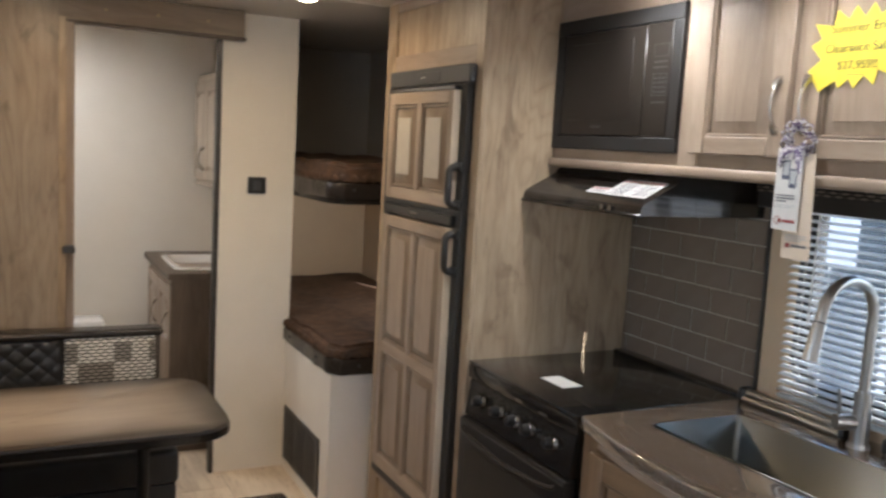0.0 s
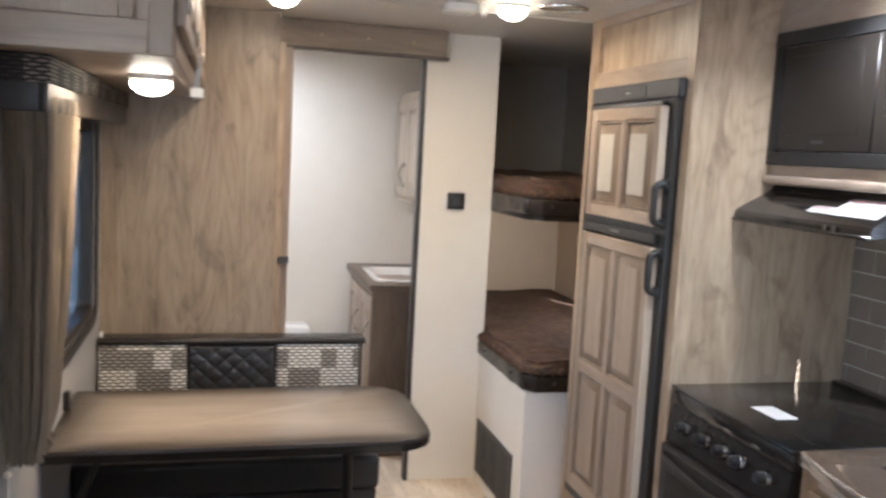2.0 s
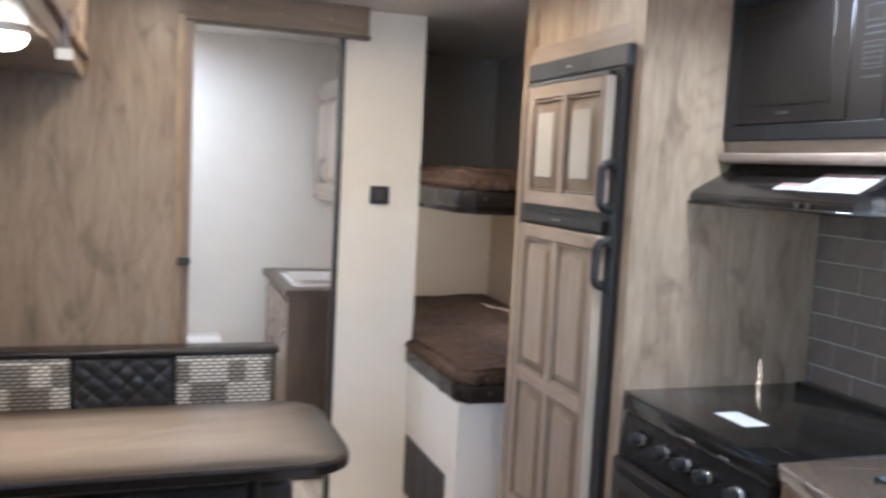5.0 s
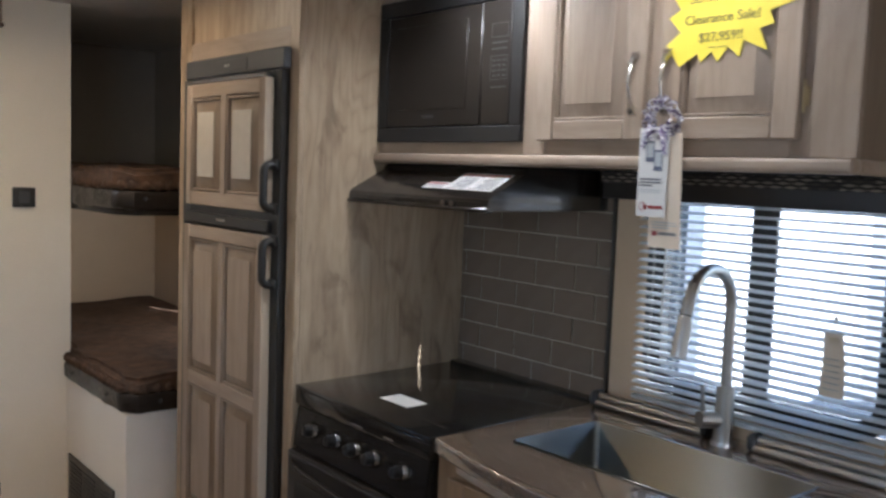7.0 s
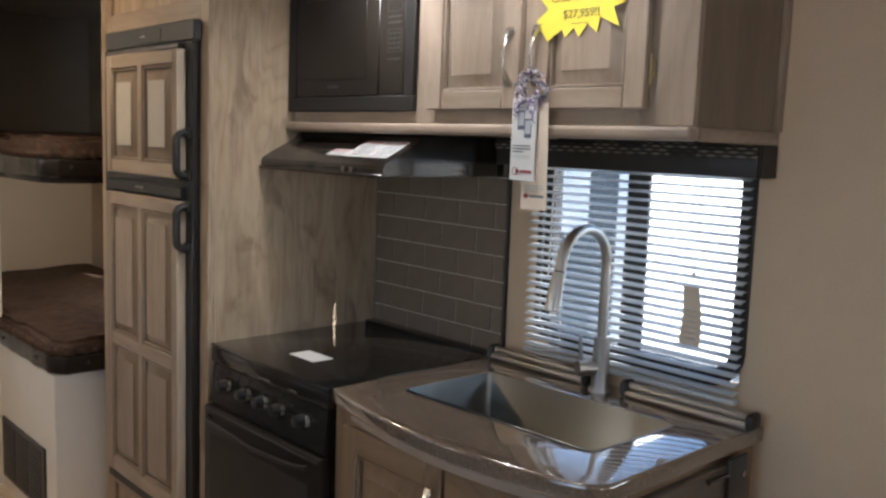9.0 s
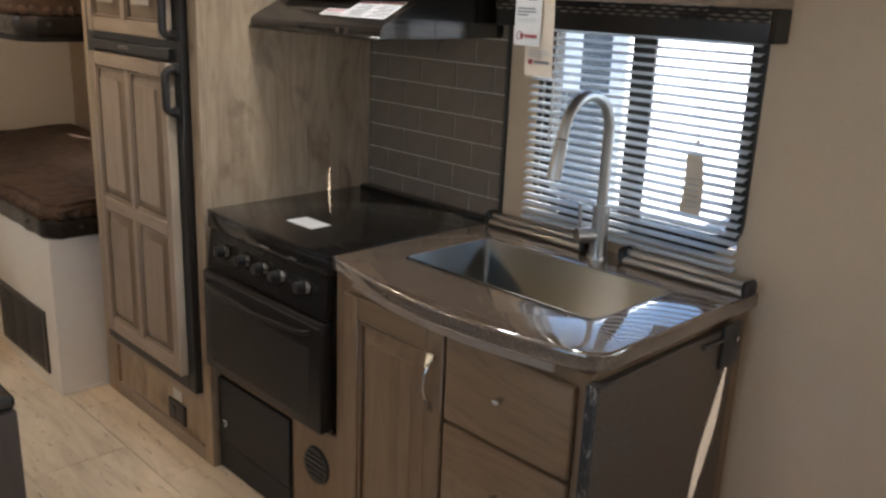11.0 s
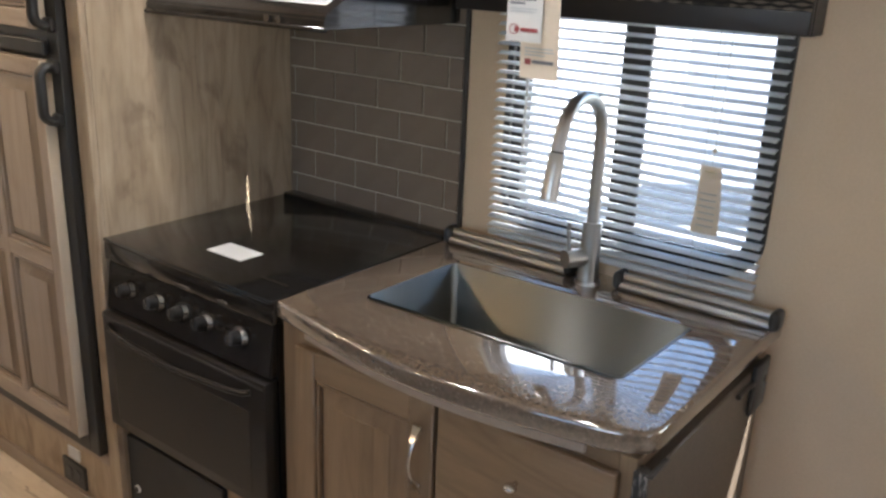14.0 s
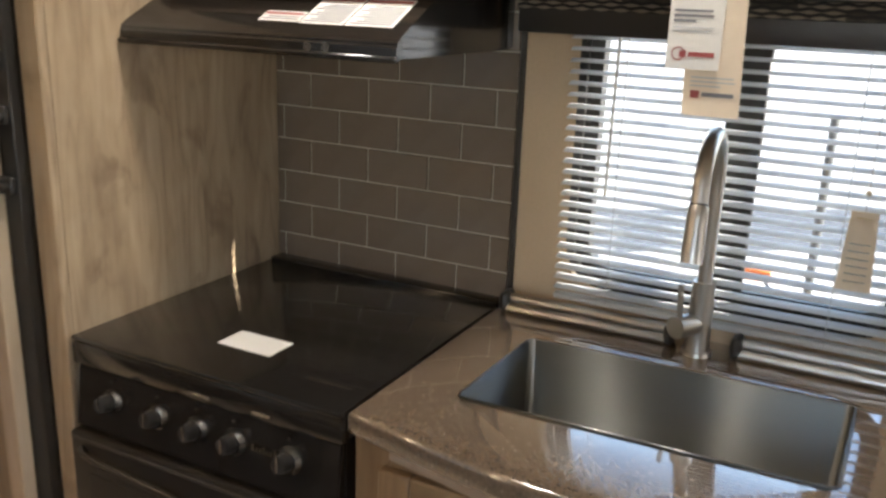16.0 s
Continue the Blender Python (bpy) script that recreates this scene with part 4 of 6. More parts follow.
for y in (3.150, 3.039, 2.949, 2.866, 2.751):
    k0 = Vector((SX - 0.0045, y, ST - 0.110))
    out = Vector((-0.99, 0, 0.144))
    kn = cyl(NB(), k0 + out * 0.008, k0 + out * 0.032, 0.0165, 0.0140)
    bmesh.ops.bevel(kn, geom=[e for e in kn.edges if abs(e.calc_face_angle(0)) > 0.8], offset=0.002, segments=2, affect="EDGES")
    knob = part("knob", kn, black_trim, cp, "black knob")
    part("skirt", cyl(NB(), k0, k0 + out * 0.010, 0.0245, 0.0200, 28), knob_metal, knob, "smoked chrome skirt")
    part("pointer", bx(NB(), k0.x - 0.034, k0.x - 0.029, y - 0.002, y + 0.002, k0.z - 0.006, k0.z + 0.020), chrome, knob)
    part("mark", bx(NB(), SX - 0.004, SX - 0.0022, y - 0.003, y + 0.003, ST - 0.074, ST - 0.069), dark_chrome, cp)
for k in range(7):
    part("maker_mark", bx(NB(), SX - 0.0072, SX - 0.0055, 2.776 + k * 0.0075, 2.781 + k * 0.0075, ST - 0.112, ST - 0.104 + 0.004 * (k % 3 == 0)), dark_chrome, cp)
oven = part("oven_door", bx(NB(), SX - 0.028, SX + 0.011, 2.652, 3.243, 0.372, ST - 0.181, 0.006, 2), microwave_black, stove, "black oven door")
part("oven_window", bx(NB(), SX - 0.0295, SX - 0.0275, 2.70, 3.20, 0.40, 0.605, 0.001), microwave_black, oven, "dark glass front")
hpts = [(SX - 0.029, 3.215, 0.652), (SX - 0.038, 3.20, 0.648), (SX - 0.042, 3.15, 0.642), (SX - 0.044, 2.955, 0.630), (SX - 0.042, 2.76, 0.642), (SX - 0.038, 2.71, 0.648), (SX - 0.029, 2.695, 0.652)]
part("handle", sweep(NB(), hpts, 0.0065, 12), microwave_black, oven, "black bar handle")
part("door_strip", bx(NB(), SX - 0.030, SX - 0.0275, 2.656, 3.238, 0.668, 0.674, 0.0008), dark_metal, oven, "thin dark strip")
part("cover_pull", bx(NB(), 2.150, 2.156, 2.684, 2.770, ST + 0.0002, ST + 0.0022, 0.0008), enamel, stove, "thin raised lip on the cover")
solid("label_card", bx(NB(), 2.187, 2.257, 2.878, 2.997, ST + 0.0006, ST + 0.0016), paper, "white card lying on the black glass cover", "card")

# ---- kitchen: base cabinets ----
BX = 2.092
base_cab = thing("sink_cabinet", (2.38, 2.26, 0), "base cabinet in a darker brown wood, with a door and drawers", "cabinet")
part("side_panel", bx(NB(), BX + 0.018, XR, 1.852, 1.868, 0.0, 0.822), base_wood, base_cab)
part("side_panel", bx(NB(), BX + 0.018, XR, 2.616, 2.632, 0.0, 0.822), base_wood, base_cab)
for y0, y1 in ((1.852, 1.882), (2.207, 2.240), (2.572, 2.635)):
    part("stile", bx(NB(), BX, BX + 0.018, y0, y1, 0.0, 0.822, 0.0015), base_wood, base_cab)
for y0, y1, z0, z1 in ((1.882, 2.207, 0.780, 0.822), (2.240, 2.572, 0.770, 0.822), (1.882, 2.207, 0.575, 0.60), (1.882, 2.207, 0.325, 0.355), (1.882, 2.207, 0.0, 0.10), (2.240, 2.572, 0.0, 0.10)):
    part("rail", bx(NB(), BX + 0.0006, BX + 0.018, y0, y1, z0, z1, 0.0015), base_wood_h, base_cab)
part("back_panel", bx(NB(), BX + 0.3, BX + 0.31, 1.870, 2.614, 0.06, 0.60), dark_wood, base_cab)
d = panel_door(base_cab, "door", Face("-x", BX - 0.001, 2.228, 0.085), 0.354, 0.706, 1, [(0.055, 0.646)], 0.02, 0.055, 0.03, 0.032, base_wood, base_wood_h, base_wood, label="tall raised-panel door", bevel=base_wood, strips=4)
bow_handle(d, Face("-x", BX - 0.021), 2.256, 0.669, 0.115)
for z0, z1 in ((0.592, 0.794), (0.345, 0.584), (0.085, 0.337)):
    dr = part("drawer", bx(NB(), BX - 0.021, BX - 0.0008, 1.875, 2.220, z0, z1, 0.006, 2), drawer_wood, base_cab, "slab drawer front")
    zc = (z0 + z1) / 2 + 0.012
    kn = cyl(NB(), (BX - 0.020, 2.050, zc), (BX - 0.034, 2.050, zc), 0.005, 0.005, 12)
    ball(kn, (BX - 0.039, 2.050, zc), 0.012, 0.62, 16)
    part("knob", kn, chrome, dr, "brushed nickel oval knob")

low = thing("filler_panel", (2.1, 2.77, 0), "wood-grain filler panel with a round black vent under the oven", "panel")
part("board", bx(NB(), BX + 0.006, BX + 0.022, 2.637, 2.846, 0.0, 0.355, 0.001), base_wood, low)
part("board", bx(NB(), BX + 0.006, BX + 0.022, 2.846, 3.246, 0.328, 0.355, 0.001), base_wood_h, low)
vent = NB()
cyl(vent, (BX + 0.006, 2.728, 0.235), (BX - 0.002, 2.728, 0.235), 0.056, 0.052, 32)
part("vent_cap", vent, black_trim, low, "round black vent cap")
vc = NB()
for a in range(-2, 3):
    h = math.sqrt(0.044 ** 2 - (a * 0.016) ** 2)
    bx(vc, BX - 0.006, BX - 0.001, 2.728 - h, 2.728 + h, 0.235 + a * 0.016 - 0.004, 0.235 + a * 0.016 + 0.004, 0.001)
part("louver", vc, black_trim, low)
safe = thing("access_box", (2.2, 3.06, 0), "black metal access door under the oven with a round lock", "access door")
part("body", bx(NB(), BX + 0.010, 2.6, 2.850, 3.244, 0.004, 0.325), black_trim, safe)
part("door", bx(NB(), BX - 0.004, BX + 0.009, 2.854, 3.240, 0.105, 0.322, 0.003), matt_black, safe, "black metal door")
part("lower_plate", bx(NB(), BX - 0.002, BX + 0.009, 2.854, 3.240, 0.006, 0.101, 0.003), matt_black, safe)
lk = cyl(NB(), (BX - 0.004, 3.205, 0.172), (BX - 0.008, 3.205, 0.172), 0.0115, 0.0105, 20)
part("lock", lk, paper, safe, "round white lock")
part("lock_core", cyl(NB(), (BX - 0.008, 3.205, 0.172), (BX - 0.0095, 3.205, 0.172), 0.0078, 0.0078, 16), black_trim, safe)

# countertop with a bowed front, cut for the sink
CT = 0.865
SINK = (2.228, 2.524, 1.955, 2.524)


def askew(points):
    """The bowl sits a little askew in the counter."""
    return [(x + 0.030 * (2.24 - y), y - 0.025 * (x - 2.37)) for x, y in points]


front = [(2.086 - 0.058 * math.sin(math.pi * min(max((2.645 - y) / 0.80, 0), 1)), y) for y in [2.645 - 0.745 * k / 18 for k in range(19)]]
corner = [(2.140 - 0.055 * math.cos(radians(a)), 1.884 - 0.050 * math.sin(radians(a))) for a in (25, 45, 65, 85)]
outline = front + corner + [(2.30, 1.832), (2.50, 1.830), (XR - 0.003, 1.828), (XR - 0.003, 2.645)]
top = thing("countertop", (2.39, 2.24, 0.825), "speckled brown countertop with a bowed front edge", "countertop")
slab = NB()
hole = askew(rounded(SINK[0] - 0.002, SINK[1] + 0.002, SINK[2] - 0.002, SINK[3] + 0.002, 0.016, 5))
dense = []
for k, p in enumerate(outline):
    q = outline[(k + 1) % len(outline)]
    n = max(1, int((Vector(q) - Vector(p)).length / 0.05))
    dense += [(p[0] + (q[0] - p[0]) * s / n, p[1] + (q[1] - p[1]) * s / n) for s in range(n)]
for z, flip in ((CT, False), (CT - 0.040, True)):
    ov = [slab.verts.new((x, y, z)) for x, y in dense]
    hv = [slab.verts.new((x, y, z)) for x, y in hole]
    es = [slab.edges.new((vs[k], vs[(k + 1) % len(vs)])) for vs in (ov, hv) for k in range(len(vs))]
    bmesh.ops.triangle_fill(slab, use_beauty=True, edges=es)
slab.verts.ensure_lookup_table()
nd, nh = len(dense), len(hole)
V = slab.verts
for k in range(nd):
    slab.faces.new((V[k], V[(k + 1) % nd], V[nd + nh + (k + 1) % nd], V[nd + nh + k]))
for k in range(nh):
    slab.faces.new((V[nd + k], V[nd + (k + 1) % nh], V[2 * nd + nh + (k + 1) % nh], V[2 * nd + nh + k]))
bmesh.ops.recalc_face_normals(slab, faces=slab.faces)
rim = [e for e in slab.edges if len(e.link_faces) == 2 and e.calc_face_angle(0) > 1.2 and abs(e.verts[0].co.z - e.verts[1].co.z) < 1e-5 and not (SINK[0] - 0.01 < e.verts[0].co.x < SINK[1] + 0.01 and SINK[2] - 0.03 < e.verts[0].co.y < SINK[3] + 0.03)]
bmesh.ops.bevel(slab, geom=rim, offset=0.008, segments=3, affect="EDGES", profile=0.5)
part("slab", slab, counter, top)
part("apron", prism(NB(), [(x + 0.022, y) for x, y in front if y > 1.905] + [(2.2, 1.905), (2.2, 2.634)], 0.800, 0.8248), cab_wood_h, top, "wood apron under the bowed edge")

sink = thing("kitchen_sink", (2.375, 2.258, 0.66), "undermount stainless steel single-bowl sink", "sink")
bowl = NB()
loops = []
for inset, z, r in ((-0.001, CT + 0.0008, 0.015), (0.003, CT + 0.0016, 0.013), (0.0045, CT - 0.002, 0.012), (0.008, CT - 0.18, 0.018), (0.026, CT - 0.205, 0.03), (0.11, CT - 0.212, 0.03)):
    loops.append([bowl.verts.new((x, y, z)) for x, y in askew(rounded(SINK[0] + inset, SINK[1] - inset, SINK[2] + inset, SINK[3] - inset, r, 5))])
for p, q in zip(loops, loops[1:]):
    for k in range(len(p)):
        bowl.faces.new((p[k], p[(k + 1) % len(p)], q[(k + 1) % len(p)], q[k]))
bowl.faces.new(loops[-1])
part("bowl", bowl, steel, sink)
dn = cyl(NB(), (2.42, 2.26, CT - 0.2120), (2.42, 2.26, CT - 0.208), 0.045, 0.042, 28)
part("drain", dn, chrome, sink, "round drain")
solid("sticker", bx(NB(), 2.30, 2.34, 2.36, 2.42, CT - 0.2115, CT - 0.2105), mat("lime_sticker", (0.45, 0.55, 0.10), 0.6), "small lime sticker in the sink", "sticker")

faucet = thing("faucet", (2.616, 2.229, CT), "brushed nickel gooseneck pull-down faucet", "faucet")
fb = cyl(NB(), (2.616, 2.229, CT), (2.616, 2.229, CT + 0.008), 0.028, 0.027, 28)
cyl(fb, (2.616, 2.229, CT + 0.006), (2.616, 2.229, CT + 0.14), 0.0225, 0.0205, 28)
part("base", fb, satin_nickel, faucet)
R, cz = 0.095, CT + 0.322
neck = [(2.616, 2.229, CT + 0.13), (2.616, 2.229, CT + 0.24), (2.616, 2.229, cz - 0.02)]
for k in range(21):
    a = radians(168 * k / 20)
    neck.append((2.616 - R + R * math.cos(a), 2.229 - 0.008 * k / 20, cz + R * math.sin(a)))
last = Vector(neck[-1])
way = Vector((-0.30, -0.04, -1)).normalized()
neck.append(tuple(last + way * 0.022))
part("neck", sweep(NB(), neck, 0.0135, 16), satin_nickel, faucet)
end = Vector(neck[-1])
hd = sweep(NB(), [end, end + way * 0.004, end + way * 0.02, end + way * 0.077, end + way * 0.092], [0.0135, 0.0158, 0.0164, 0.0174, 0.0168], 18)
part("spray_head", hd, satin_nickel, faucet)
part("spray_gap", sweep(NB(), [end - way * 0.002, end + way * 0.002], 0.0142, 16), black_trim, faucet)
hub = cyl(NB(), (2.616, 2.232, CT + 0.060), (2.564, 2.262, CT + 0.060), 0.0205, 0.0205, 24)
part("valve", hub, satin_nickel, faucet)
part("lever", sweep(NB(), [(2.572, 2.257, CT + 0.075), (2.570, 2.258, CT + 0.095), (2.567, 2.260, CT + 0.143)], [0.0052, 0.005, 0.0045], 12), satin_nickel, faucet)


def tube_bundle(y0, y1):
    """A bundle of bright tubes with black end caps, lying along the back of the counter."""
    t = thing("rolling_rack", (2.645, (y0 + y1) / 2, CT), "rolled rack of chrome tubes with black end caps on the counter", "drying rack", "racks at the back of the counter")
    for dx, dz in ((0, 0.010), (0.021, 0.010), (0.0105, 0.0275)):
        part("tube", cyl(NB(), (2.628 + dx, y0 + 0.012, CT + dz), (2.628 + dx, y1 - 0.012, CT + dz), 0.0100, seg=16), satin_nickel, t)
    for y, s in ((y0, 1), (y1, -1)):
        cap = bx(NB(), 2.614, 2.664, y, y + s * 0.022, CT, CT + 0.042, 0.012, 3)
        part("end_cap", cap, black_trim, t, "black rubber cap")
    return t


tube_bundle(1.815, 2.172)
tube_bundle(2.272, 2.632)

scuffed = mat("scuffed_black_edging", (0.02, 0.019, 0.018), 0.45)
base(scuffed, ramp(scuffed, noise_of(scuffed, coords(scuffed, (1, 1, 0.35), False), 90, 5, 0.7), [(0.55, (0.018, 0.017, 0.016)), (0.68, (0.30, 0.28, 0.26))]))
flap = thing("counter_flap", (2.37, 1.848, 0.3), "folded-down speckled counter extension with a dark edge", "counter flap")
part("leaf", bx(NB(), 2.0865, 2.62, 1.830, 1.8505, 0.26, 0.806, 0.003), flap_mat, flap)
part("edge_band", bx(NB(), 2.074, 2.086, 1.828, 1.8515, 0.26, 0.812, 0.003), scuffed, flap)
part("latch", bx(bx(NB(), 2.075, 2.14, 1.820, 1.829, 0.808, 0.814, 0.001), 2.075, 2.10, 1.822, 1.850, 0.8065, 0.812, 0.002), dark_metal, flap)
brk = thing("folding_bracket", (2.62, 1.84, 0.66), "black folding bracket beside the counter flap", "bracket")
part("plate", bx(NB(), 2.540, 2.620, 1.818, 1.8295, 0.715, 0.822, 0.006, 2), black_trim, brk)
part("arm", cyl(NB(), (2.46, 1.824, 0.790), (2.54, 1.824, 0.787), 0.0055, seg=14), dark_metal, brk)
part("bolt", cyl(NB(), (2.595, 1.819, 0.780), (2.595, 1.814, 0.780), 0.007, seg=12), chrome, brk)

# ---- backsplash edge, blind, valance ----
setting("trim", bx(NB(), XR - 0.010, XR - 0.0004, 2.634, 2.646, 0.885, 1.490, 0.002), dark_metal, "dark metal strip at the edge of the tile backsplash")

blind = thing("window_blind", (2.665, 2.22, 0.9), "white mini blind with tilted slats over the sink window", "blind")
part("head_rail", bx(NB(), 2.650, 2.688, 1.888, 2.532, 1.448, 1.478, 0.002), blind_mat, blind)
SLATS, Z0, Z1 = 25, 0.927, 1.440
tilt = radians(-13)
for k in range(SLATS):
    z = Z0 + (Z1 - Z0) * k / (SLATS - 1)
    bm = NB()
    rows = []
    for n in range(5):
        s = (n - 2) / 2
        crown = 0.0022 * (1 - s * s)
        px, pz = 0.0125 * s, crown
        rows.append((px * math.cos(tilt) + pz * math.sin(tilt), -px * math.sin(tilt) + pz * math.cos(tilt)))
    lo_v = [[bm.verts.new((2.670 + px, y, z + pz + h)) for px, pz in rows] for h in (0, 0.0006) for y in (1.886, 2.530)]
    for n in range(4):
        bm.faces.new((lo_v[0][n], lo_v[0][n + 1], lo_v[1][n + 1], lo_v[1][n]))
        bm.faces.new((lo_v[2][n], lo_v[2][n + 1], lo_v[3][n + 1], lo_v[3][n]))
    for i, j in ((0, 2), (1, 3)):
        for n in range(4):
            bm.faces.new((lo_v[i][n], lo_v[i][n + 1], lo_v[j][n + 1], lo_v[j][n]))
    part("slat", bm, blind_mat, blind)
part("bottom_rail", bx(NB(), 2.658, 2.682, 1.886, 2.530, 0.902, 0.914, 0.003), blind_mat, blind)
for y in (2.02, 2.42):
    for x in (2.6570, 2.6835):
        part("ladder_cord", cyl(NB(), (x, y, 0.908), (x, y, 1.450), 0.0007, seg=6), paper, blind)
part("tilt_wand", cyl(NB(), (2.640, 2.435, 1.13), (2.644, 2.433, 1.46), 0.0028, seg=8), porcelain, blind, "clear tilt wand")
part("pull_cord", sweep(NB(), [(2.642, 1.990, 1.465), (2.634, 1.990, 1.30), (2.622, 1.990, 1.15)], 0.0008, 6), paper, blind)


def curved_tag(z0, z1, w0, w1, lift):
    """A strip of card that curls about its own length."""
    bm = NB()
    rows = []
    for k in range(9):
        z, wide = z0 + (z1 - z0) * k / 8, w0 + (w1 - w0) * k / 8
        rows.append([bm.verts.new((2.622 - lift + 0.16 * (n / 6 * wide) ** 2 / wide + 0.006 * math.sin(k * 0.5), 1.990 + n / 6 * wide, z)) for n in range(-3, 4)])
    for p, q in zip(rows, rows[1:]):
        for k in range(6):
            bm.faces.new((p[k], p[k + 1], q[k + 1], q[k]))
    bmesh.ops.solidify(bm, geom=bm.faces[:], thickness=0.0009)
    return bm


cord_tag = part("cord_tag", curved_tag(1.030, 1.168, 0.056, 0.042, 0.0), buff, blind, "cream paper tag on the pull cord")
part("tag_band", curved_tag(1.146, 1.158, 0.024, 0.024, 0.0012), pale_yellow, cord_tag, "yellow band")
for k in range(6):
    part("print_line", curved_tag(1.046 + k * 0.013, 1.0472 + k * 0.013, 0.034, 0.034, 0.0014), pale_ink, cord_tag)
part("cord_stop", ball(NB(), (2.627, 1.990, 1.198), 0.005, 1.0, 10), cream, blind)

val = thing("window_valance", (2.66, 2.21, 1.43), "dark valance with a woven patterned band over the sink window", "valance")
part("face_board", bx(NB(), 2.612, 2.630, 1.850, 2.622, 1.424, 1.496, 0.004, 2), valance_vinyl, val)
part("woven_band", bx(NB(), 2.606, 2.6118, 1.850, 2.622, 1.466, 1.4955, 0.002), weave_yz, val, "black and tan woven band")
for y0, y1 in ((1.848, 1.862), (2.610, 2.624)):
    part("return", bx(NB(), 2.630, XR - 0.002, y0, y1, 1.424, 1.496, 0.002), valance_vinyl, val)

# ---- things on the cabinet doors ----
sign = thing("price_sign", (2.318, 2.115, 1.78), "yellow starburst price card taped to the cabinet door", "price sign")
BELOW = [(-252, -35), (-183, -147), (-100, -90), (-82, -132), (-35, -85), (-5, -135), (40, -70), (92, -120), (108, -45), (210, -100), (175, 0), (233, 18), (212, 75), (338, 115)]
ABOVE = [(205, 150), (240, 190), (150, 185), (190, 290), (95, 225), (60, 285), (20, 220), (-25, 280), (-60, 215), (-120, 270), (-135, 190), (-235, 210), (-190, 130), (-245, 95), (-185, 20)]
star = [(0.00048 * a, 0.00041 * b) for a, b in BELOW + ABOVE]
sm = Matrix(((0, 0, -1, 2.3225), (-1, 0, 0, 2.119), (0, 1, 0, 1.763), (0, 0, 0, 1)))
part("card", turned(prism(NB(), star, 0.0, 0.0015), sm), yellow, sign)
for words, z, size in (("Summer End", 1.833, 0.028), ("Clearance Sale!", 1.792, 0.0265), ("$27,959!!", 1.756, 0.0255)):
    part("writing", text_mesh(words, size, Matrix(((0, 0, -1, 2.3200), (-1, 0, 0, 2.117), (0, 1, 0, z), (0, 0, 0, 1))), 0.0006), olive_ink, sign, "dark printed words")
part("print_line", bx(NB(), 2.3204, 2.3209, 2.100, 2.142, 1.7355, 1.737), olive_ink, sign)

tags = thing("hang_tags", (2.30, 2.25, 1.35), "two paper tags hung from a cabinet handle by a patterned ribbon", "paper tags")
ribbon = mat("patterned_ribbon", (0.7, 0.68, 0.7), 0.6)
base(ribbon, ramp(ribbon, noise_of(ribbon, coords(ribbon, (1, 1, 1), False), 170, 2, 0.5), [(0.47, (0.13, 0.09, 0.19)), (0.54, (0.66, 0.64, 0.66))]))
rng = random.Random(5)
wad = NB()
for turn_ in range(5):
    lap = []
    for k in range(19):
        a = 2 * math.pi * k / 18 + turn_
        grow = 0.030 + 0.009 * math.sin(3 * a + 2 * turn_) + 0.004 * rng.random()
        lap.append((2.286 + 0.010 * math.sin(2 * a + turn_ * 1.3), 2.215 + grow * math.sin(a), 1.597 + grow * 1.08 * math.cos(a)))
    width = 0.010 + 0.003 * rng.random()
    edge_a, edge_b = [], []
    for k, p in enumerate(lap):
        tw = 2.2 * math.sin(k * 0.9 + turn_)
        away = Vector((math.cos(tw), math.sin(tw) * 0.6, math.sin(tw) * 0.8)) * width / 2
        edge_a.append(wad.verts.new(Vector(p) + away))
        edge_b.append(wad.verts.new(Vector(p) - away))
    for k in range(18):
        wad.faces.new((edge_a[k], edge_a[k + 1], edge_b[k + 1], edge_b[k]))
bmesh.ops.solidify(wad, geom=wad.faces[:], thickness=0.0012)
part("ribbon", wad, ribbon, tags, "crumpled purple and white ribbon")
for dy, dz in ((0.026, -0.008), (-0.016, -0.02)):
    part("ribbon_tail", sweep(NB(), [(2.284, 2.220 + dy * 0.5, 1.582), (2.281, 2.220 + dy, 1.565), (2.280, 2.220 + dy * 1.3, 1.545 + dz)], [0.009, 0.010, 0.004], 8), ribbon, tags)


def tag_board(y_top, y_bot, z0, z1, wide, x, material):
    bm = NB()
    for h in (0, 0.0012):
        for y, z in ((y_top - wide / 2, z1), (y_top + wide / 2, z1), (y_bot + wide / 2, z0), (y_bot - wide / 2, z0)):
            bm.verts.new((x + h, y, z))
    bm.verts.ensure_lookup_table()
    for q in ((0, 1, 2, 3), (4, 5, 6, 7), (0, 1, 5, 4), (1, 2, 6, 5), (2, 3, 7, 6), (3, 0, 4, 7)):
        bm.faces.new([bm.verts[k] for k in q])
    return bm


t1 = part("tag", tag_board(2.226, 2.2265, 1.400, 1.580, 0.071, 2.280, paper), paper, tags, "white printed tag")


def print_bar(parent, x, y_left, wide, z, tall, material, name="print_line"):
    return part(name, bx(NB(), x - 0.0008, x - 0.0002, y_left - wide, y_left, z, z + tall), material, parent)


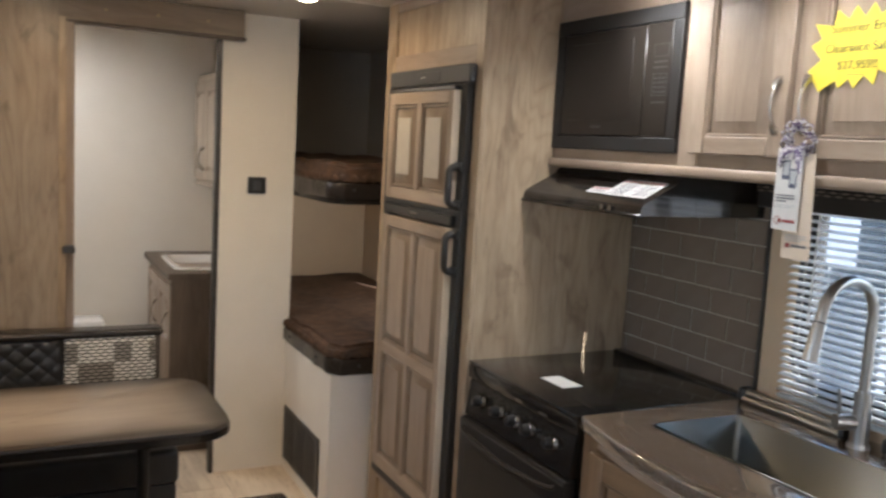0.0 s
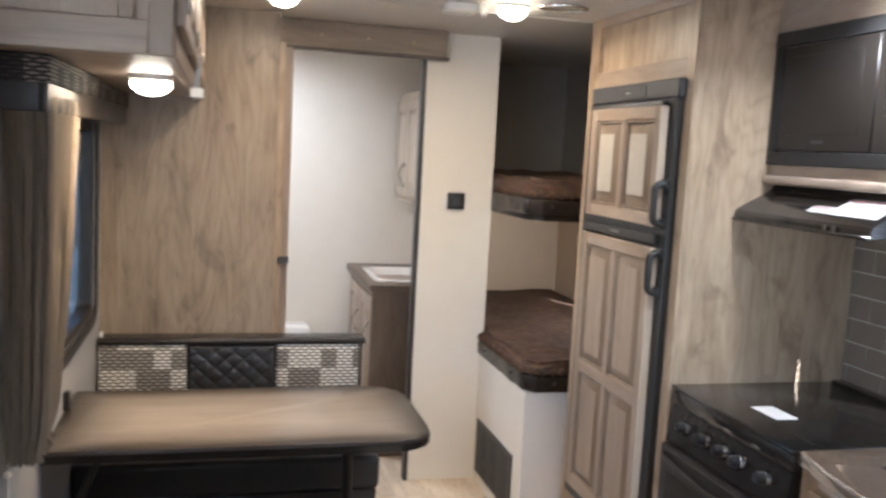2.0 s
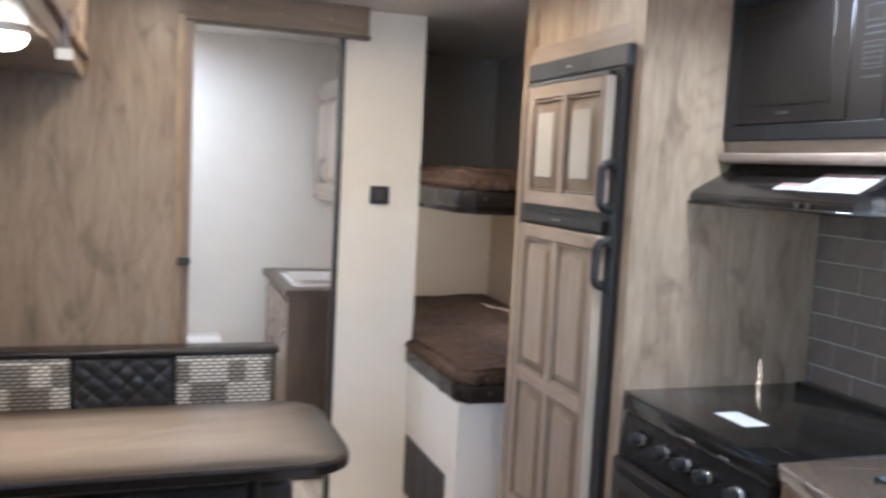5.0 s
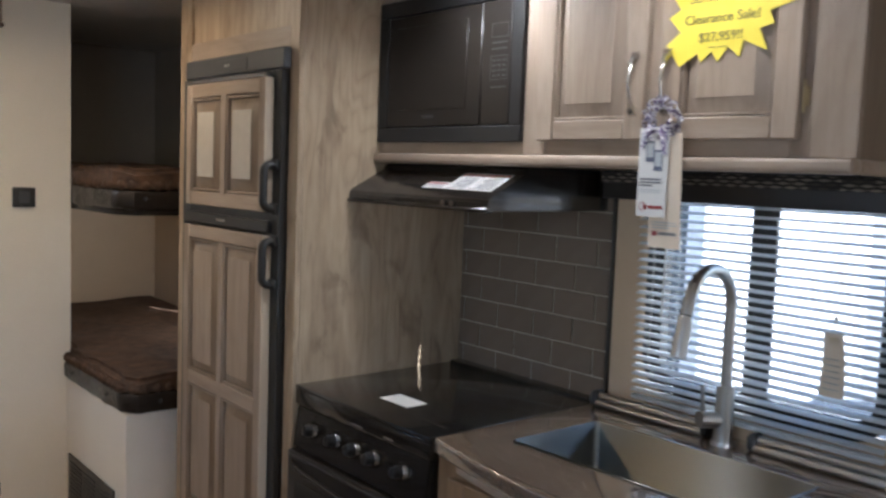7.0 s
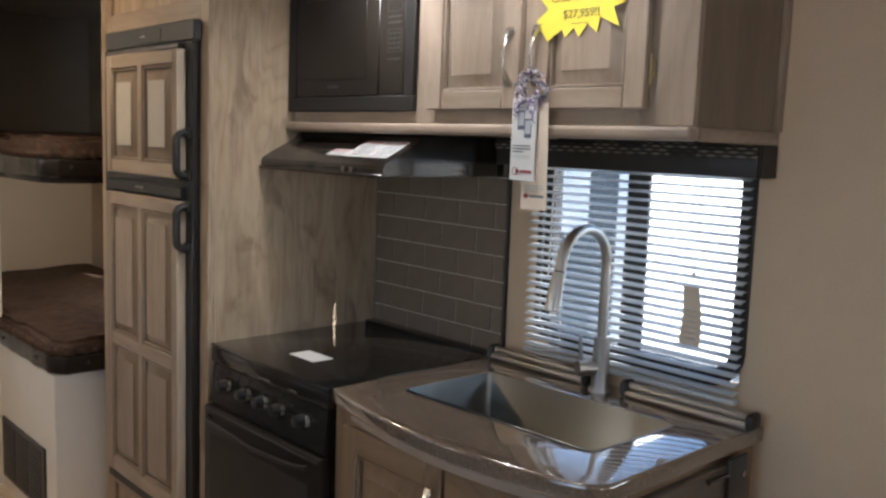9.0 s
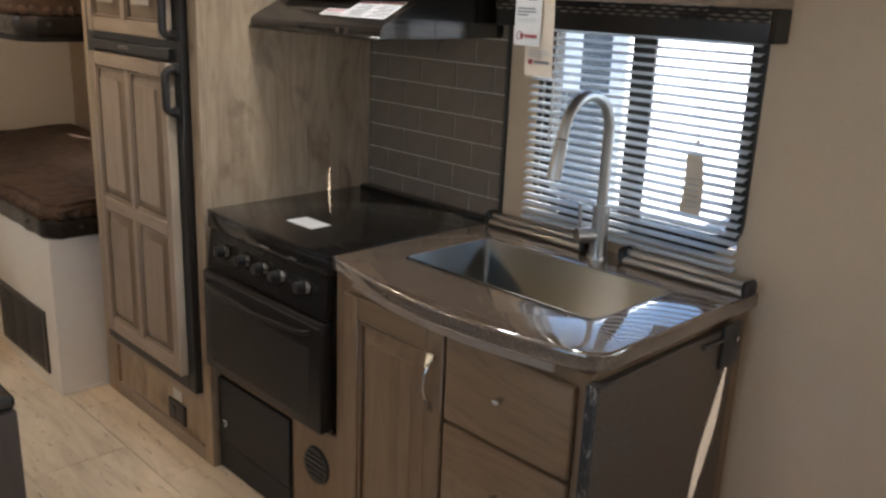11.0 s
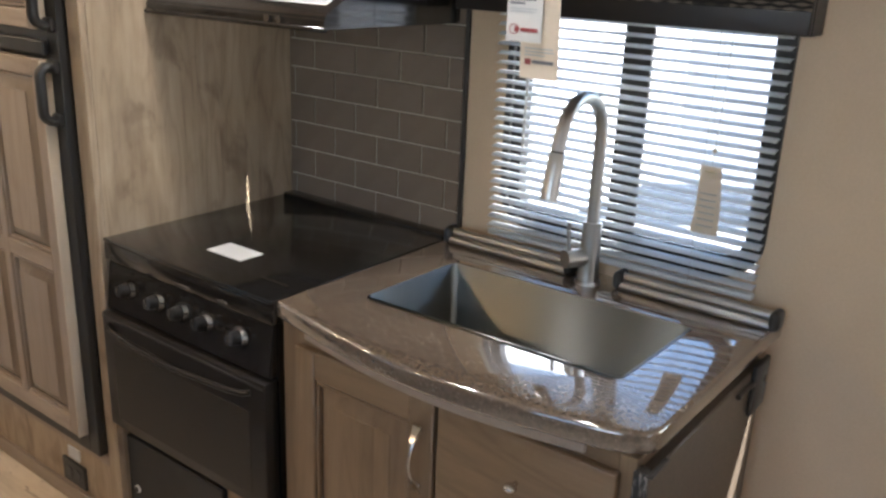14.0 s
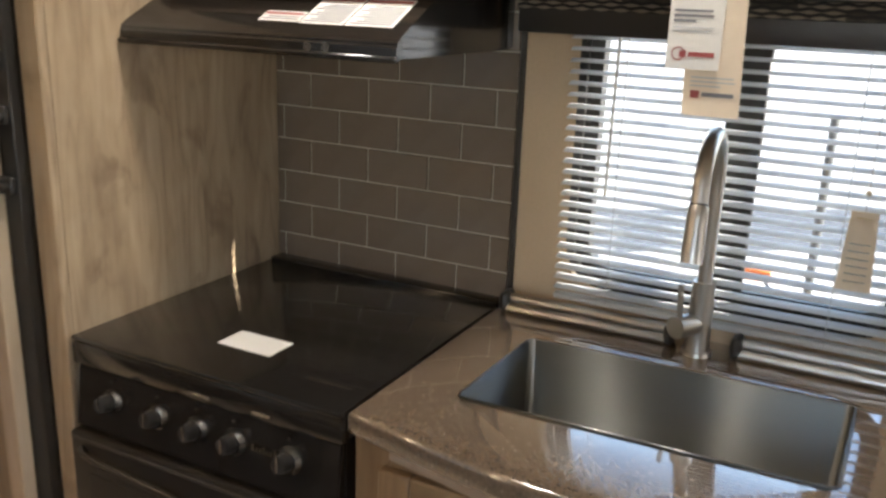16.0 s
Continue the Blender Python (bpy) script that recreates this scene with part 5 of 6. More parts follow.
for k, w_ in enumerate((0.050, 0.052, 0.030)):
    print_bar(t1, 2.280, 2.256, w_, 1.4745 - k * 0.0065, 0.0032, ink)
for k, w_ in enumerate((0.054, 0.050)):
    print_bar(t1, 2.280, 2.256, w_, 1.4535 - k * 0.0045, 0.0016, pale_ink)
arc = turned(ring(NB(), rounded(-0.009, 0.009, -0.009, 0.009, 0.0089, 5), rounded(-0.0075, 0.0075, -0.0075, 0.0075, 0.0074, 5), 0, 0.0006), Matrix(((0, 0, 1, 2.2792), (1, 0, 0, 2.246), (0, 1, 0, 1.420), (0, 0, 0, 1))))
part("logo_mark", arc, red_ink, t1, "round dark-red mark")
print_bar(t1, 2.280, 2.2445, 0.009, 1.4155, 0.009, red_ink, "logo_mark")
print_bar(t1, 2.280, 2.2325, 0.034, 1.4165, 0.0065, red_ink, "logo_bar")
for y, z in ((2.234, 1.532), (2.214, 1.514)):
    shot = print_bar(t1, 2.280, y + 0.010, 0.020, z - 0.021, 0.042, blue_ink, "picture_patch")
    part("picture_inset", bx(NB(), 2.2789, 2.2792, y - 0.0078, y + 0.0078, z - 0.012, z + 0.017), pale_ink, shot)
t2 = part("tag", tag_board(2.206, 2.197, 1.338, 1.570, 0.076, 2.290, buff), buff, tags, "buff printed tag")
print_bar(t2, 2.290, 2.226, 0.012, 1.362, 0.010, red_ink, "logo_mark")
print_bar(t2, 2.290, 2.211, 0.042, 1.3645, 0.0055, ink)
for k, w_ in enumerate((0.056, 0.058, 0.040)):
    print_bar(t2, 2.290, 2.227, w_, 1.3885 - k * 0.0055, 0.002, pale_ink)

# ---- dinette ----
table = thing("dinette_table", (0.80, 3.61, 0), "ash-grey laminate dinette table with a dark rim", "table")


def table_outline(grow):
    """Square against the wall, well rounded at the free end."""
    x0, x1, y0, y1 = XL + 0.003, 1.352 + grow, 3.322 - grow, 3.925 + grow
    out = [(x0, y1), (x0, y0)]
    for cx, cy, a0 in ((x1 - 0.13, y0 + 0.13, 270), (x1 - 0.13, y1 - 0.13, 0)):
        out += [(cx + 0.13 * math.cos(radians(a0 + 90 * k / 9)), cy + 0.13 * math.sin(radians(a0 + 90 * k / 9))) for k in range(10)]
    return out


tt = prism(NB(), table_outline(0.0), 0.654, 0.681, 0.008, 3)
part("tabletop", tt, table_mat, table)
part("edge_band", ring(NB(), table_outline(0.004), table_outline(-0.01), 0.650, 0.671), enamel, table, "glossy black edge moulding")
part("leg", cyl(NB(), (1.128, 3.62, 0.02), (1.128, 3.62, 0.63), 0.019, seg=20), black_trim, table, "black metal leg")
part("foot", cyl(NB(), (1.128, 3.62, 0.0), (1.128, 3.62, 0.02), 0.06, 0.035, 24), black_trim, table)
part("rail", bx(NB(), 0.25, 1.28, 3.60, 3.64, 0.630, 0.6535, 0.002), black_trim, table)
part("wall_bracket", bx(NB(), 0.2435, 0.262, 3.70, 3.73, 0.6815, 0.74, 0.003), black_trim, table, "black wall bracket")
part("brace", sweep(NB(), [(0.26, 3.375, 0.33), (0.39, 3.375, 0.645)], 0.011, 10), black_trim, table)


def bench(y_front, y_back, s, label):
    """A dinette bench against y_back; s is the way from its back to its front."""
    b = thing("dinette_bench", (0.79, (y_front + y_back) / 2, 0), label, "bench", "benches at the dinette")
    lo_, hi_ = min(y_front, y_back), max(y_front, y_back)
    part("base", bx(NB(), XL + 0.002, 1.265, min(y_front - s * 0.01, y_back + s * 0.032), max(y_front - s * 0.01, y_back + s * 0.032), 0.0, 0.33, 0.003), vinyl_black, b)
    part("seat_cushion", bx(NB(), XL + 0.004, 1.275, min(y_front, y_back + s * 0.09), max(y_front, y_back + s * 0.09), 0.332, 0.455, 0.022, 4), vinyl_black, b, "black vinyl seat cushion")
    y0 = y_back + s * 0.02
    y1 = y_back + s * 0.095
    part("back_shell", bx(NB(), XL + 0.004, 1.30, min(y_back, y_back + s * 0.03), max(y_back, y_back + s * 0.03), 0.0, 0.722, 0.004), bench_wood, b, "dark wood back shell")
    part("end_stile", bx(NB(), 1.238, 1.3035, min(y_back - s * 0.004, y_back + s * 0.031), max(y_back - s * 0.004, y_back + s * 0.031), 0.001, 0.7215, 0.003), bench_wood, b, "dark wood end stile")
    part("top_roll", bx(NB(), XL + 0.004, 1.305, min(y_back - s * 0.002, y_back + s * 0.10), max(y_back - s * 0.002, y_back + s * 0.10), 0.722, 0.752, 0.012, 3), vinyl_brown, b, "dark brown top roll")
    span = (XL + 0.006, 0.587, 0.937, 1.280)
    for k, m_ in ((0, weave_xz), (2, weave_xz)):
        part("back_cushion", bx(NB(), span[k] + 0.001, span[k + 1] - 0.001, min(y0, y1), max(y0, y1), 0.46, 0.724, 0.016, 4), m_, b, "woven black and white back cushion")
    q = NB()
    nx, nz = 90, 76
    u0, u1, v0, v1 = span[1], span[2], 0.46, 0.724
    grid = []
    for i in range(nx + 1):
        row = []
        for j in range(nz + 1):
            u, v = u0 + (u1 - u0) * i / nx, v0 + (v1 - v0) * j / nz
            p, r = ((u - u0) / 0.074 + (v - v0) / 0.066) % 1.0, ((u - u0) / 0.074 - (v - v0) / 0.066) % 1.0
            h = (math.sin(math.pi * p) * math.sin(math.pi * r)) ** 0.28 if 0 < p < 1 and 0 < r < 1 else 0
            edge = min(i, nx - i, j, nz - j) / 4
            h = 0.009 * h * min(1, edge) - 0.010 * max(0, 1 - edge) ** 2
            row.append(q.verts.new((u, y1 - s * 0.012 + s * h, v)))
        grid.append(row)
    for i in range(nx):
        for j in range(nz):
            q.faces.new((grid[i][j], grid[i + 1][j], grid[i + 1][j + 1], grid[i][j + 1]))
    bx(q, u0 + 0.001, u1 - 0.001, min(y0, y1 - s * 0.02), max(y0, y1 - s * 0.02), v0, v1)
    part("back_cushion", q, vinyl_black, b, "black diamond-quilted vinyl back cushion")
    return b


bench(3.81, 4.50, -1, "dinette bench with woven and quilted black back cushions")
bench(3.20, 2.58, 1, "dinette bench seen from its wooden back")

over = thing("overhead_cabinet", (0.43, 3.5, 1.69), "driftwood-finish overhead cabinet above the dinette", "cabinet")
OX = 0.613
over_wood = brown_wood_x
OZ, OY = 1.694, 2.608                     # underside and near end
part("body", bx(NB(), XL + 0.002, OX - 0.018, OY + 0.022, 4.522, OZ + 0.012, TOP - 0.002), cab_wood_x, over)
# recessed panel in the same darker wood as the bevels
part("end_panel", bx(NB(), XL + 0.003, OX - 0.002, OY + 0.014, OY + 0.0215, OZ + 0.002, TOP - 0.003), bevel_wood, over, "recessed end panel")
part("end_rail", bx(NB(), XL + 0.002, OX - 0.045, OY, OY + 0.0135, OZ, OZ + 0.064, 0.002), over_wood, over)
part("end_stile", bx(NB(), OX - 0.0445, OX, OY, OY + 0.0135, OZ, TOP - 0.002, 0.002), darkened_wood_z, over)
part("end_stile", bx(NB(), OX - 0.098, OX - 0.070, OY + 0.002, OY + 0.0135, OZ + 0.0645, TOP - 0.002, 0.002), darkened_wood_z, over)
part("end_rail", bx(NB(), XL + 0.002, OX - 0.045, OY + 0.0025, OY + 0.0135, 1.99, TOP - 0.002, 0.002), over_wood, over)
part("light_rail", bx(NB(), OX - 0.02, OX + 0.004, OY + 0.0215, 4.52, OZ, OZ + 0.042, 0.004), cab_wood_h, over)
part("face_frame", bx(NB(), OX - 0.017, OX, OY + 0.022, 4.52, OZ + 0.043, TOP - 0.003, 0.001), cab_wood, over)
for k in range(3):
    y0 = OY + 0.04 + k * 0.63
    d = panel_door(over, "door", Face("+x", OX + 0.001, y0, OZ + 0.06), 0.59, 0.29, 1, [(0.045, 0.245)], 0.019, 0.045, 0.03, 0.025, label="raised-panel door")
    part("hinge", bx(NB(), OX + 0.0195, OX + 0.026, y0 + 0.03, y0 + 0.05, OZ + 0.09, OZ + 0.13, 0.002), chrome, d)
puck = thing("under_cabinet_light", (0.517, 3.36, 1.69), "round under-cabinet lamp glowing warm white", "lamp")
part("housing", cyl(NB(), (0.517, 3.36, 1.690), (0.517, 3.36, 1.7055), 0.056, 0.058, 28), porcelain, puck)
part("lens", ball(NB(), (0.517, 3.36, 1.684), 0.054, 0.60, 24), lit, puck, "glowing dome lens")
sw = thing("light_switch", (0.627, 3.6, 1.66), "small white switch under the overhead cabinet", "switch")
part("body", bx(NB(), 0.608, 0.648, 3.585, 3.615, 1.664, 1.692, 0.003), porcelain, sw)
part("stem", bx(NB(), 0.620, 0.638, 3.59, 3.61, 1.692, 1.79, 0.003), chrome, sw, "chrome bracket")

# curtain with a valance at the dinette window
CURTAIN_LOW = 0.80
cur = thing("curtain", (0.30, 3.05, 0.80), "taupe curtain gathered by a cord beside the dinette window", "curtain")
cm = NB()
# the cloth hangs round the end of the valance: across it, then along the window
track = [(0.252 + 0.093 * k / 20, 2.915) for k in range(20)] + [(0.345 - 0.002 * k / 24, 2.915 + 0.42 * k / 24) for k in range(25)]
grid = []
for i in range(33):
    z = CURTAIN_LOW + (1.62 - CURTAIN_LOW) * i / 32
    drop = 1 - (z - CURTAIN_LOW) / (1.62 - CURTAIN_LOW)
    tie = math.exp(-((z - CURTAIN_LOW - 0.03) / 0.022) ** 2)
    row = []
    for k, (px, py) in enumerate(track):
        fold = math.sin(k * 1.15 + 0.8 * math.sin(z * 4)) + 0.5 * math.sin(k * 2.7 + z * 3)
        deep = 0.0055 * (1 - 0.5 * tie)
        qx = 0.262 + (px - 0.262) * (1 - 0.24 * drop ** 2 - 0.10 * tie)
        qy = 2.915 + (py - 2.915) * (1 - 0.55 * drop ** 1.5 - 0.1 * tie)
        row.append(cm.verts.new((qx + (deep * fold if k >= 20 else 0), qy + (deep * fold if k < 20 else 0), z + 0.005 * math.sin(k * 1.9) * drop)))
    grid.append(row)
for p, q in zip(grid, grid[1:]):
    for k in range(len(track) - 1):
        cm.faces.new((p[k], p[k + 1], q[k + 1], q[k]))
bmesh.ops.solidify(cm, geom=cm.faces[:], thickness=0.002)
part("cloth", cm, curtain_mat, cur)
part("cord", sweep(NB(), [(0.265, 2.90, 0.815), (0.263, 2.902, 0.76), (0.266, 2.90, 0.66)], 0.0014, 6), cream, cur)
part("cord_bead", ball(NB(), (0.263, 2.90, 0.785), 0.009, 1, 12), cream, cur)
dv = thing("window_valance", (0.30, 3.7, 1.58), "dark valance with a woven patterned band over the dinette window", "valance")
part("face_board", bx(NB(), 0.330, 0.346, 2.892, 4.45, 1.584, 1.704, 0.004, 2), valance_vinyl, dv)
part("woven_band", bx(NB(), 0.3462, 0.351, 2.890, 4.45, 1.645, 1.7035, 0.002), weave_yz, dv, "black and tan woven band")
part("return", bx(NB(), XL + 0.002, 0.3298, 2.892, 2.906, 1.584, 1.704, 0.002), valance_vinyl, dv)
part("woven_return", bx(NB(), XL + 0.002, 0.350, 2.886, 2.8916, 1.645, 1.7035, 0.002), weave_band, dv)
part("tie_hook", bx(NB(), 0.256, 0.268, 4.42, 4.435, 0.752, 0.775, 0.002), porcelain, dv)

# ---- ceiling fittings ----
# unseen vent, added round the fill lamp over the aisle
vent_ = thing("roof_vent", (1.55, 1.3, TOP), "unseen square roof vent added over the kitchen for a fill lamp", "roof vent", kind="structure")
well = NB()
for x0, x1, y0, y1 in ((1.35, 1.37, 1.10, 1.50), (1.73, 1.75, 1.10, 1.50), (1.37, 1.73, 1.10, 1.12), (1.37, 1.73, 1.48, 1.50)):
    bx(well, x0, x1, y0, y1, TOP + T + 0.0005, TOP + 0.125)
part("well", well, porcelain, vent_, "white plastic well")
part("dome", bx(NB(), 1.35, 1.75, 1.10, 1.50, TOP + 0.126, TOP + 0.14, 0.006, 2), porcelain, vent_, "opaque white dome over the fill lamp")
garnish = NB()
for x0, x1, y0, y1 in ((1.34, 1.37, 1.09, 1.51), (1.73, 1.76, 1.09, 1.51), (1.37, 1.73, 1.09, 1.12), (1.37, 1.73, 1.48, 1.51)):
    bx(garnish, x0, x1, y0, y1, TOP - 0.008, TOP - 0.0005, 0.002)
part("garnish", garnish, porcelain, vent_, "white trim ring")


def ceiling_spot(x, y):
    """A round lamp whose deep rim cuts its light off."""
    can = thing("ceiling_spotlight", (x, y, TOP - 0.06), "unseen ceiling lamp with a deep white rim over the kitchen", "lamp", "spotlights over the kitchen")
    hull = NB()
    loops = [[hull.verts.new((x + r * math.cos(a), y + r * math.sin(a), z)) for a in (2 * math.pi * k / 32 for k in range(32))] for r, z in ((0.098, TOP - 0.0005), (0.096, 2.002), (0.088, 2.002), (0.086, TOP - 0.008))]
    for p, q in zip(loops, loops[1:]):
        for k in range(32):
            hull.faces.new((p[k], p[(k + 1) % 32], q[(k + 1) % 32], q[k]))
    hull.faces.new(loops[-1])
    part("rim", hull, porcelain, can)
    part("lens", cyl(NB(), (x, y, 2.0485), (x, y, TOP - 0.009), 0.065, seg=24), lit, can, "glowing lens")


# unseen spot, added to brighten the wall cabinet doors
ceiling_spot(2.09, 2.16)
ceiling_spot(2.16, 2.72)
for x, y in ((1.685, 3.86), (0.90, 4.03)):
    cl = thing("ceiling_light", (x, y, TOP - 0.06), "round ceiling lamp glowing warm white", "lamp", "ceiling lamps")
    part("housing", cyl(NB(), (x, y, TOP - 0.010), (x, y, TOP), 0.056, 0.060, 28), porcelain, cl)
    part("lens", ball(NB(), (x, y, TOP - 0.014), 0.053, 0.72, 24), lit, cl, "glowing dome lens")
det = thing("smoke_detector", (1.52, 3.92, TOP - 0.03), "small white detector on the ceiling", "detector")
part("body", bx(NB(), 1.455, 1.565, 3.87, 3.98, TOP - 0.032, TOP - 0.0005, 0.008, 2), porcelain, det)
part("bracket", bx(NB(), 1.573, 1.587, 3.86, 3.875, TOP - 0.05, TOP - 0.0005, 0.002), chrome, det)
rg = thing("ceiling_ring", (1.85, 3.82, TOP - 0.01), "thin chrome oval ring on the ceiling", "fitting")
part("ring", sweep(NB(), [(1.845 + 0.085 * math.cos(a), 3.78 + 0.06 * math.sin(a), TOP - 0.006) for a in (2 * math.pi * k / 32 for k in range(33))], 0.005, 8), chrome, rg)

# ---- bathroom and wall switch ----
stat = thing("thermostat", (1.76, YW, 1.32), "black square wall thermostat with a dark screen", "thermostat")
part("body", bx(NB(), 1.701, 1.781, YW - 0.018, YW - 0.0005, 1.283, 1.358, 0.004, 2), black_trim, stat)
part("screen", bx(NB(), 1.722, 1.760, YW - 0.0195, YW - 0.0175, 1.298, 1.343, 0.001), grey_plastic, stat, "dark grey screen")
van = thing("bath_vanity", (1.69, 5.40, 0), "dark-stained bathroom vanity with a pale front", "vanity")
part("side_panel", bx(NB(), 1.432, 1.878, 5.015, 5.035, 0, 0.845), dark_wood, van)
part("carcass", bx(NB(), 1.447, 1.878, 5.036, 5.795, 0, 0.845), cab_wood, van)
for k in range(2):
    d = panel_door(van, "door", Face("-x", 1.446, 5.045 + k * 0.355, 0.10), 0.345, 0.70, 1, [(0.05, 0.64)], 0.016, 0.045, 0.03, 0.025, label="raised-panel door")
    bow_handle(d, Face("-x", 1.430), 5.07 + k * 0.35, 0.62, 0.11)
part("top", bx(bx(bx(bx(NB(), 1.416, 1.49, 5.00, 5.795, 0.845, 0.875), 1.76, 1.878, 5.00, 5.795, 0.845, 0.875), 1.49, 1.76, 5.00, 5.12, 0.845, 0.875), 1.49, 1.76, 5.57, 5.795, 0.845, 0.875), dark_wood, van, "dark counter")
bs = thing("bath_sink", (1.69, 5.38, 0.80), "white drop-in bathroom sink with a small tap", "sink")
bb = NB()
loops = []
for inset, z in ((-0.02, 0.876), (-0.02, 0.886), (0.004, 0.888), (0.03, 0.80), (0.09, 0.775)):
    loops.append([bb.verts.new((x, y, z)) for x, y in rounded(1.485 + inset, 1.765 - inset, 5.115 + inset, 5.575 - inset, 0.06, 5)])
for p, q in zip(loops, loops[1:]):
    for k in range(len(p)):
        bb.faces.new((p[k], p[(k + 1) % len(p)], q[(k + 1) % len(p)], q[k]))
bb.faces.new(loops[-1])
part("basin", bb, porcelain, bs)
part("tap", sweep(NB(), [(1.82, 5.36, 0.876), (1.82, 5.36, 0.93), (1.795, 5.36, 0.95), (1.745, 5.36, 0.945)], 0.010, 12), chrome, bs, "chrome tap")
med = thing("medicine_cabinet", (1.8, 5.48, 1.29), "bathroom wall cabinet with two doors, its wood paled for the light on it", "cabinet")
# box and doors in the lightened wood, as if strongly lit
part("box", bx(NB(), 1.680, 1.878, 5.20, 5.76, 1.275, 1.845, 0.002), lit_bath_wood, med)
part("bottom_rail", bx(NB(), 1.668, 1.878, 5.19, 5.77, 1.260, 1.275, 0.003), lit_bath_wood, med)
for k in range(2):
    d = panel_door(med, "door", Face("-x", 1.679, 5.208 + k * 0.275, 1.295), 0.268, 0.51, 1, [(0.045, 0.46)], 0.016, 0.042, 0.03, 0.022, lit_bath_wood, lit_bath_wood, lit_bath_wood, label="raised-panel door")
    bow_handle(d, Face("-x", 1.663), 5.208 + 0.268 + (0.025 if k else -0.018), 1.405, 0.11)
wc = thing("toilet", (1.2, 5.55, 0), "white toilet with a closed lid", "toilet")
tb = NB()
loops = []
for z, r, c in ((0.0, 0.11, 5.56), (0.15, 0.10, 5.56), (0.30, 0.14, 5.53), (0.42, 0.185, 5.50), (0.45, 0.19, 5.50)):
    loops.append([tb.verts.new((1.20 + r * math.cos(a), c + 1.2 * r * math.sin(a), z)) for a in (2 * math.pi * k / 28 for k in range(28))])
for p, q in zip(loops, loops[1:]):
    for k in range(28):
        tb.faces.new((p[k], p[(k + 1) % 28], q[(k + 1) % 28], q[k]))
tb.faces.new(loops[0][::-1])
tb.faces.new(loops[-1])
part("bowl", tb, porcelain, wc)
part("lid", prism(NB(), [(1.20 + 0.195 * math.cos(a), 5.50 + 0.235 * math.sin(a)) for a in (2 * math.pi * k / 32 for k in range(32))], 0.452, 0.485, 0.010, 3), porcelain, wc, "closed white lid")
part("tank", bx(NB(), 0.90, 1.20, 5.62, 5.79, 0.30, 0.535, 0.02, 3), porcelain, wc)

# ---- bunks ----
bunk = thing("lower_bunk", (2.3, 4.9, 0), "white bunk base with a furnace grille", "bunk base")
part("side_board", bx(NB(), 1.900, 1.914, 4.078, 4.698, 0, 0.602), wall_white, bunk, "white side board")
part("front_board", bx(NB(), 1.900, 2.30, 4.060, 4.0779, 0, 0.602), wall_white, bunk, "white front board")
part("deck", bx(NB(), 1.9155, XR - 0.002, 4.079, YE - 0.008, 0.58, 0.601), dark_wood, bunk)
part("foot_trim", bx(NB(), 1.901, 2.07, 4.053, 4.0598, 0, 0.012, 0.002), wall_white, bunk)
grille = part("grille", bx(NB(), 1.891, 1.8995, 4.160, 4.655, 0.055, 0.306, 0.002), dark_metal, bunk, "dark furnace grille")
for r in range(13):
    for c in range(3):
        part("louver", bx(NB(), 1.8875, 1.8912, 4.19 + c * 0.150, 4.32 + c * 0.150, 0.074 + r * 0.0168, 0.082 + r * 0.0168, 0.001), black_trim, grille)


def soft_top(outline_pts, z0, z1, seed, puff=0.02):
    """A sagging mattress top over an outline."""
    bm = NB()
    prism(bm, outline_pts, z0, z1, 0.0)
    bmesh.ops.subdivide_edges(bm, edges=bm.edges[:], cuts=1)
    bmesh.ops.triangulate(bm, faces=[f for f in bm.faces if len(f.verts) > 4])
    for _ in range(3):
        long = [e for e in bm.edges if e.calc_length() > 0.09]
        bmesh.ops.subdivide_edges(bm, edges=long, cuts=1)
        bmesh.ops.triangulate(bm, faces=[f for f in bm.faces if len(f.verts) > 4])
    bmesh.ops.bevel(bm, geom=[e for e in bm.edges if e.is_manifold and e.calc_face_angle(0) > 1.0], offset=0.022, segments=3, affect="EDGES")
    for v in bm.verts:
        n_ = noise.noise(Vector((v.co.x * 7 + seed, v.co.y * 7, v.co.z * 5)))
        n2 = noise.noise(Vector((v.co.x * 22 + seed, v.co.y * 22, v.co.z * 20)))
        k = 1 if v.co.z > (z0 + z1) / 2 else 0.25
        v.co.z += (puff * n_ + 0.005 * n2) * k
        v.co.x += 0.005 * n2
    return bm


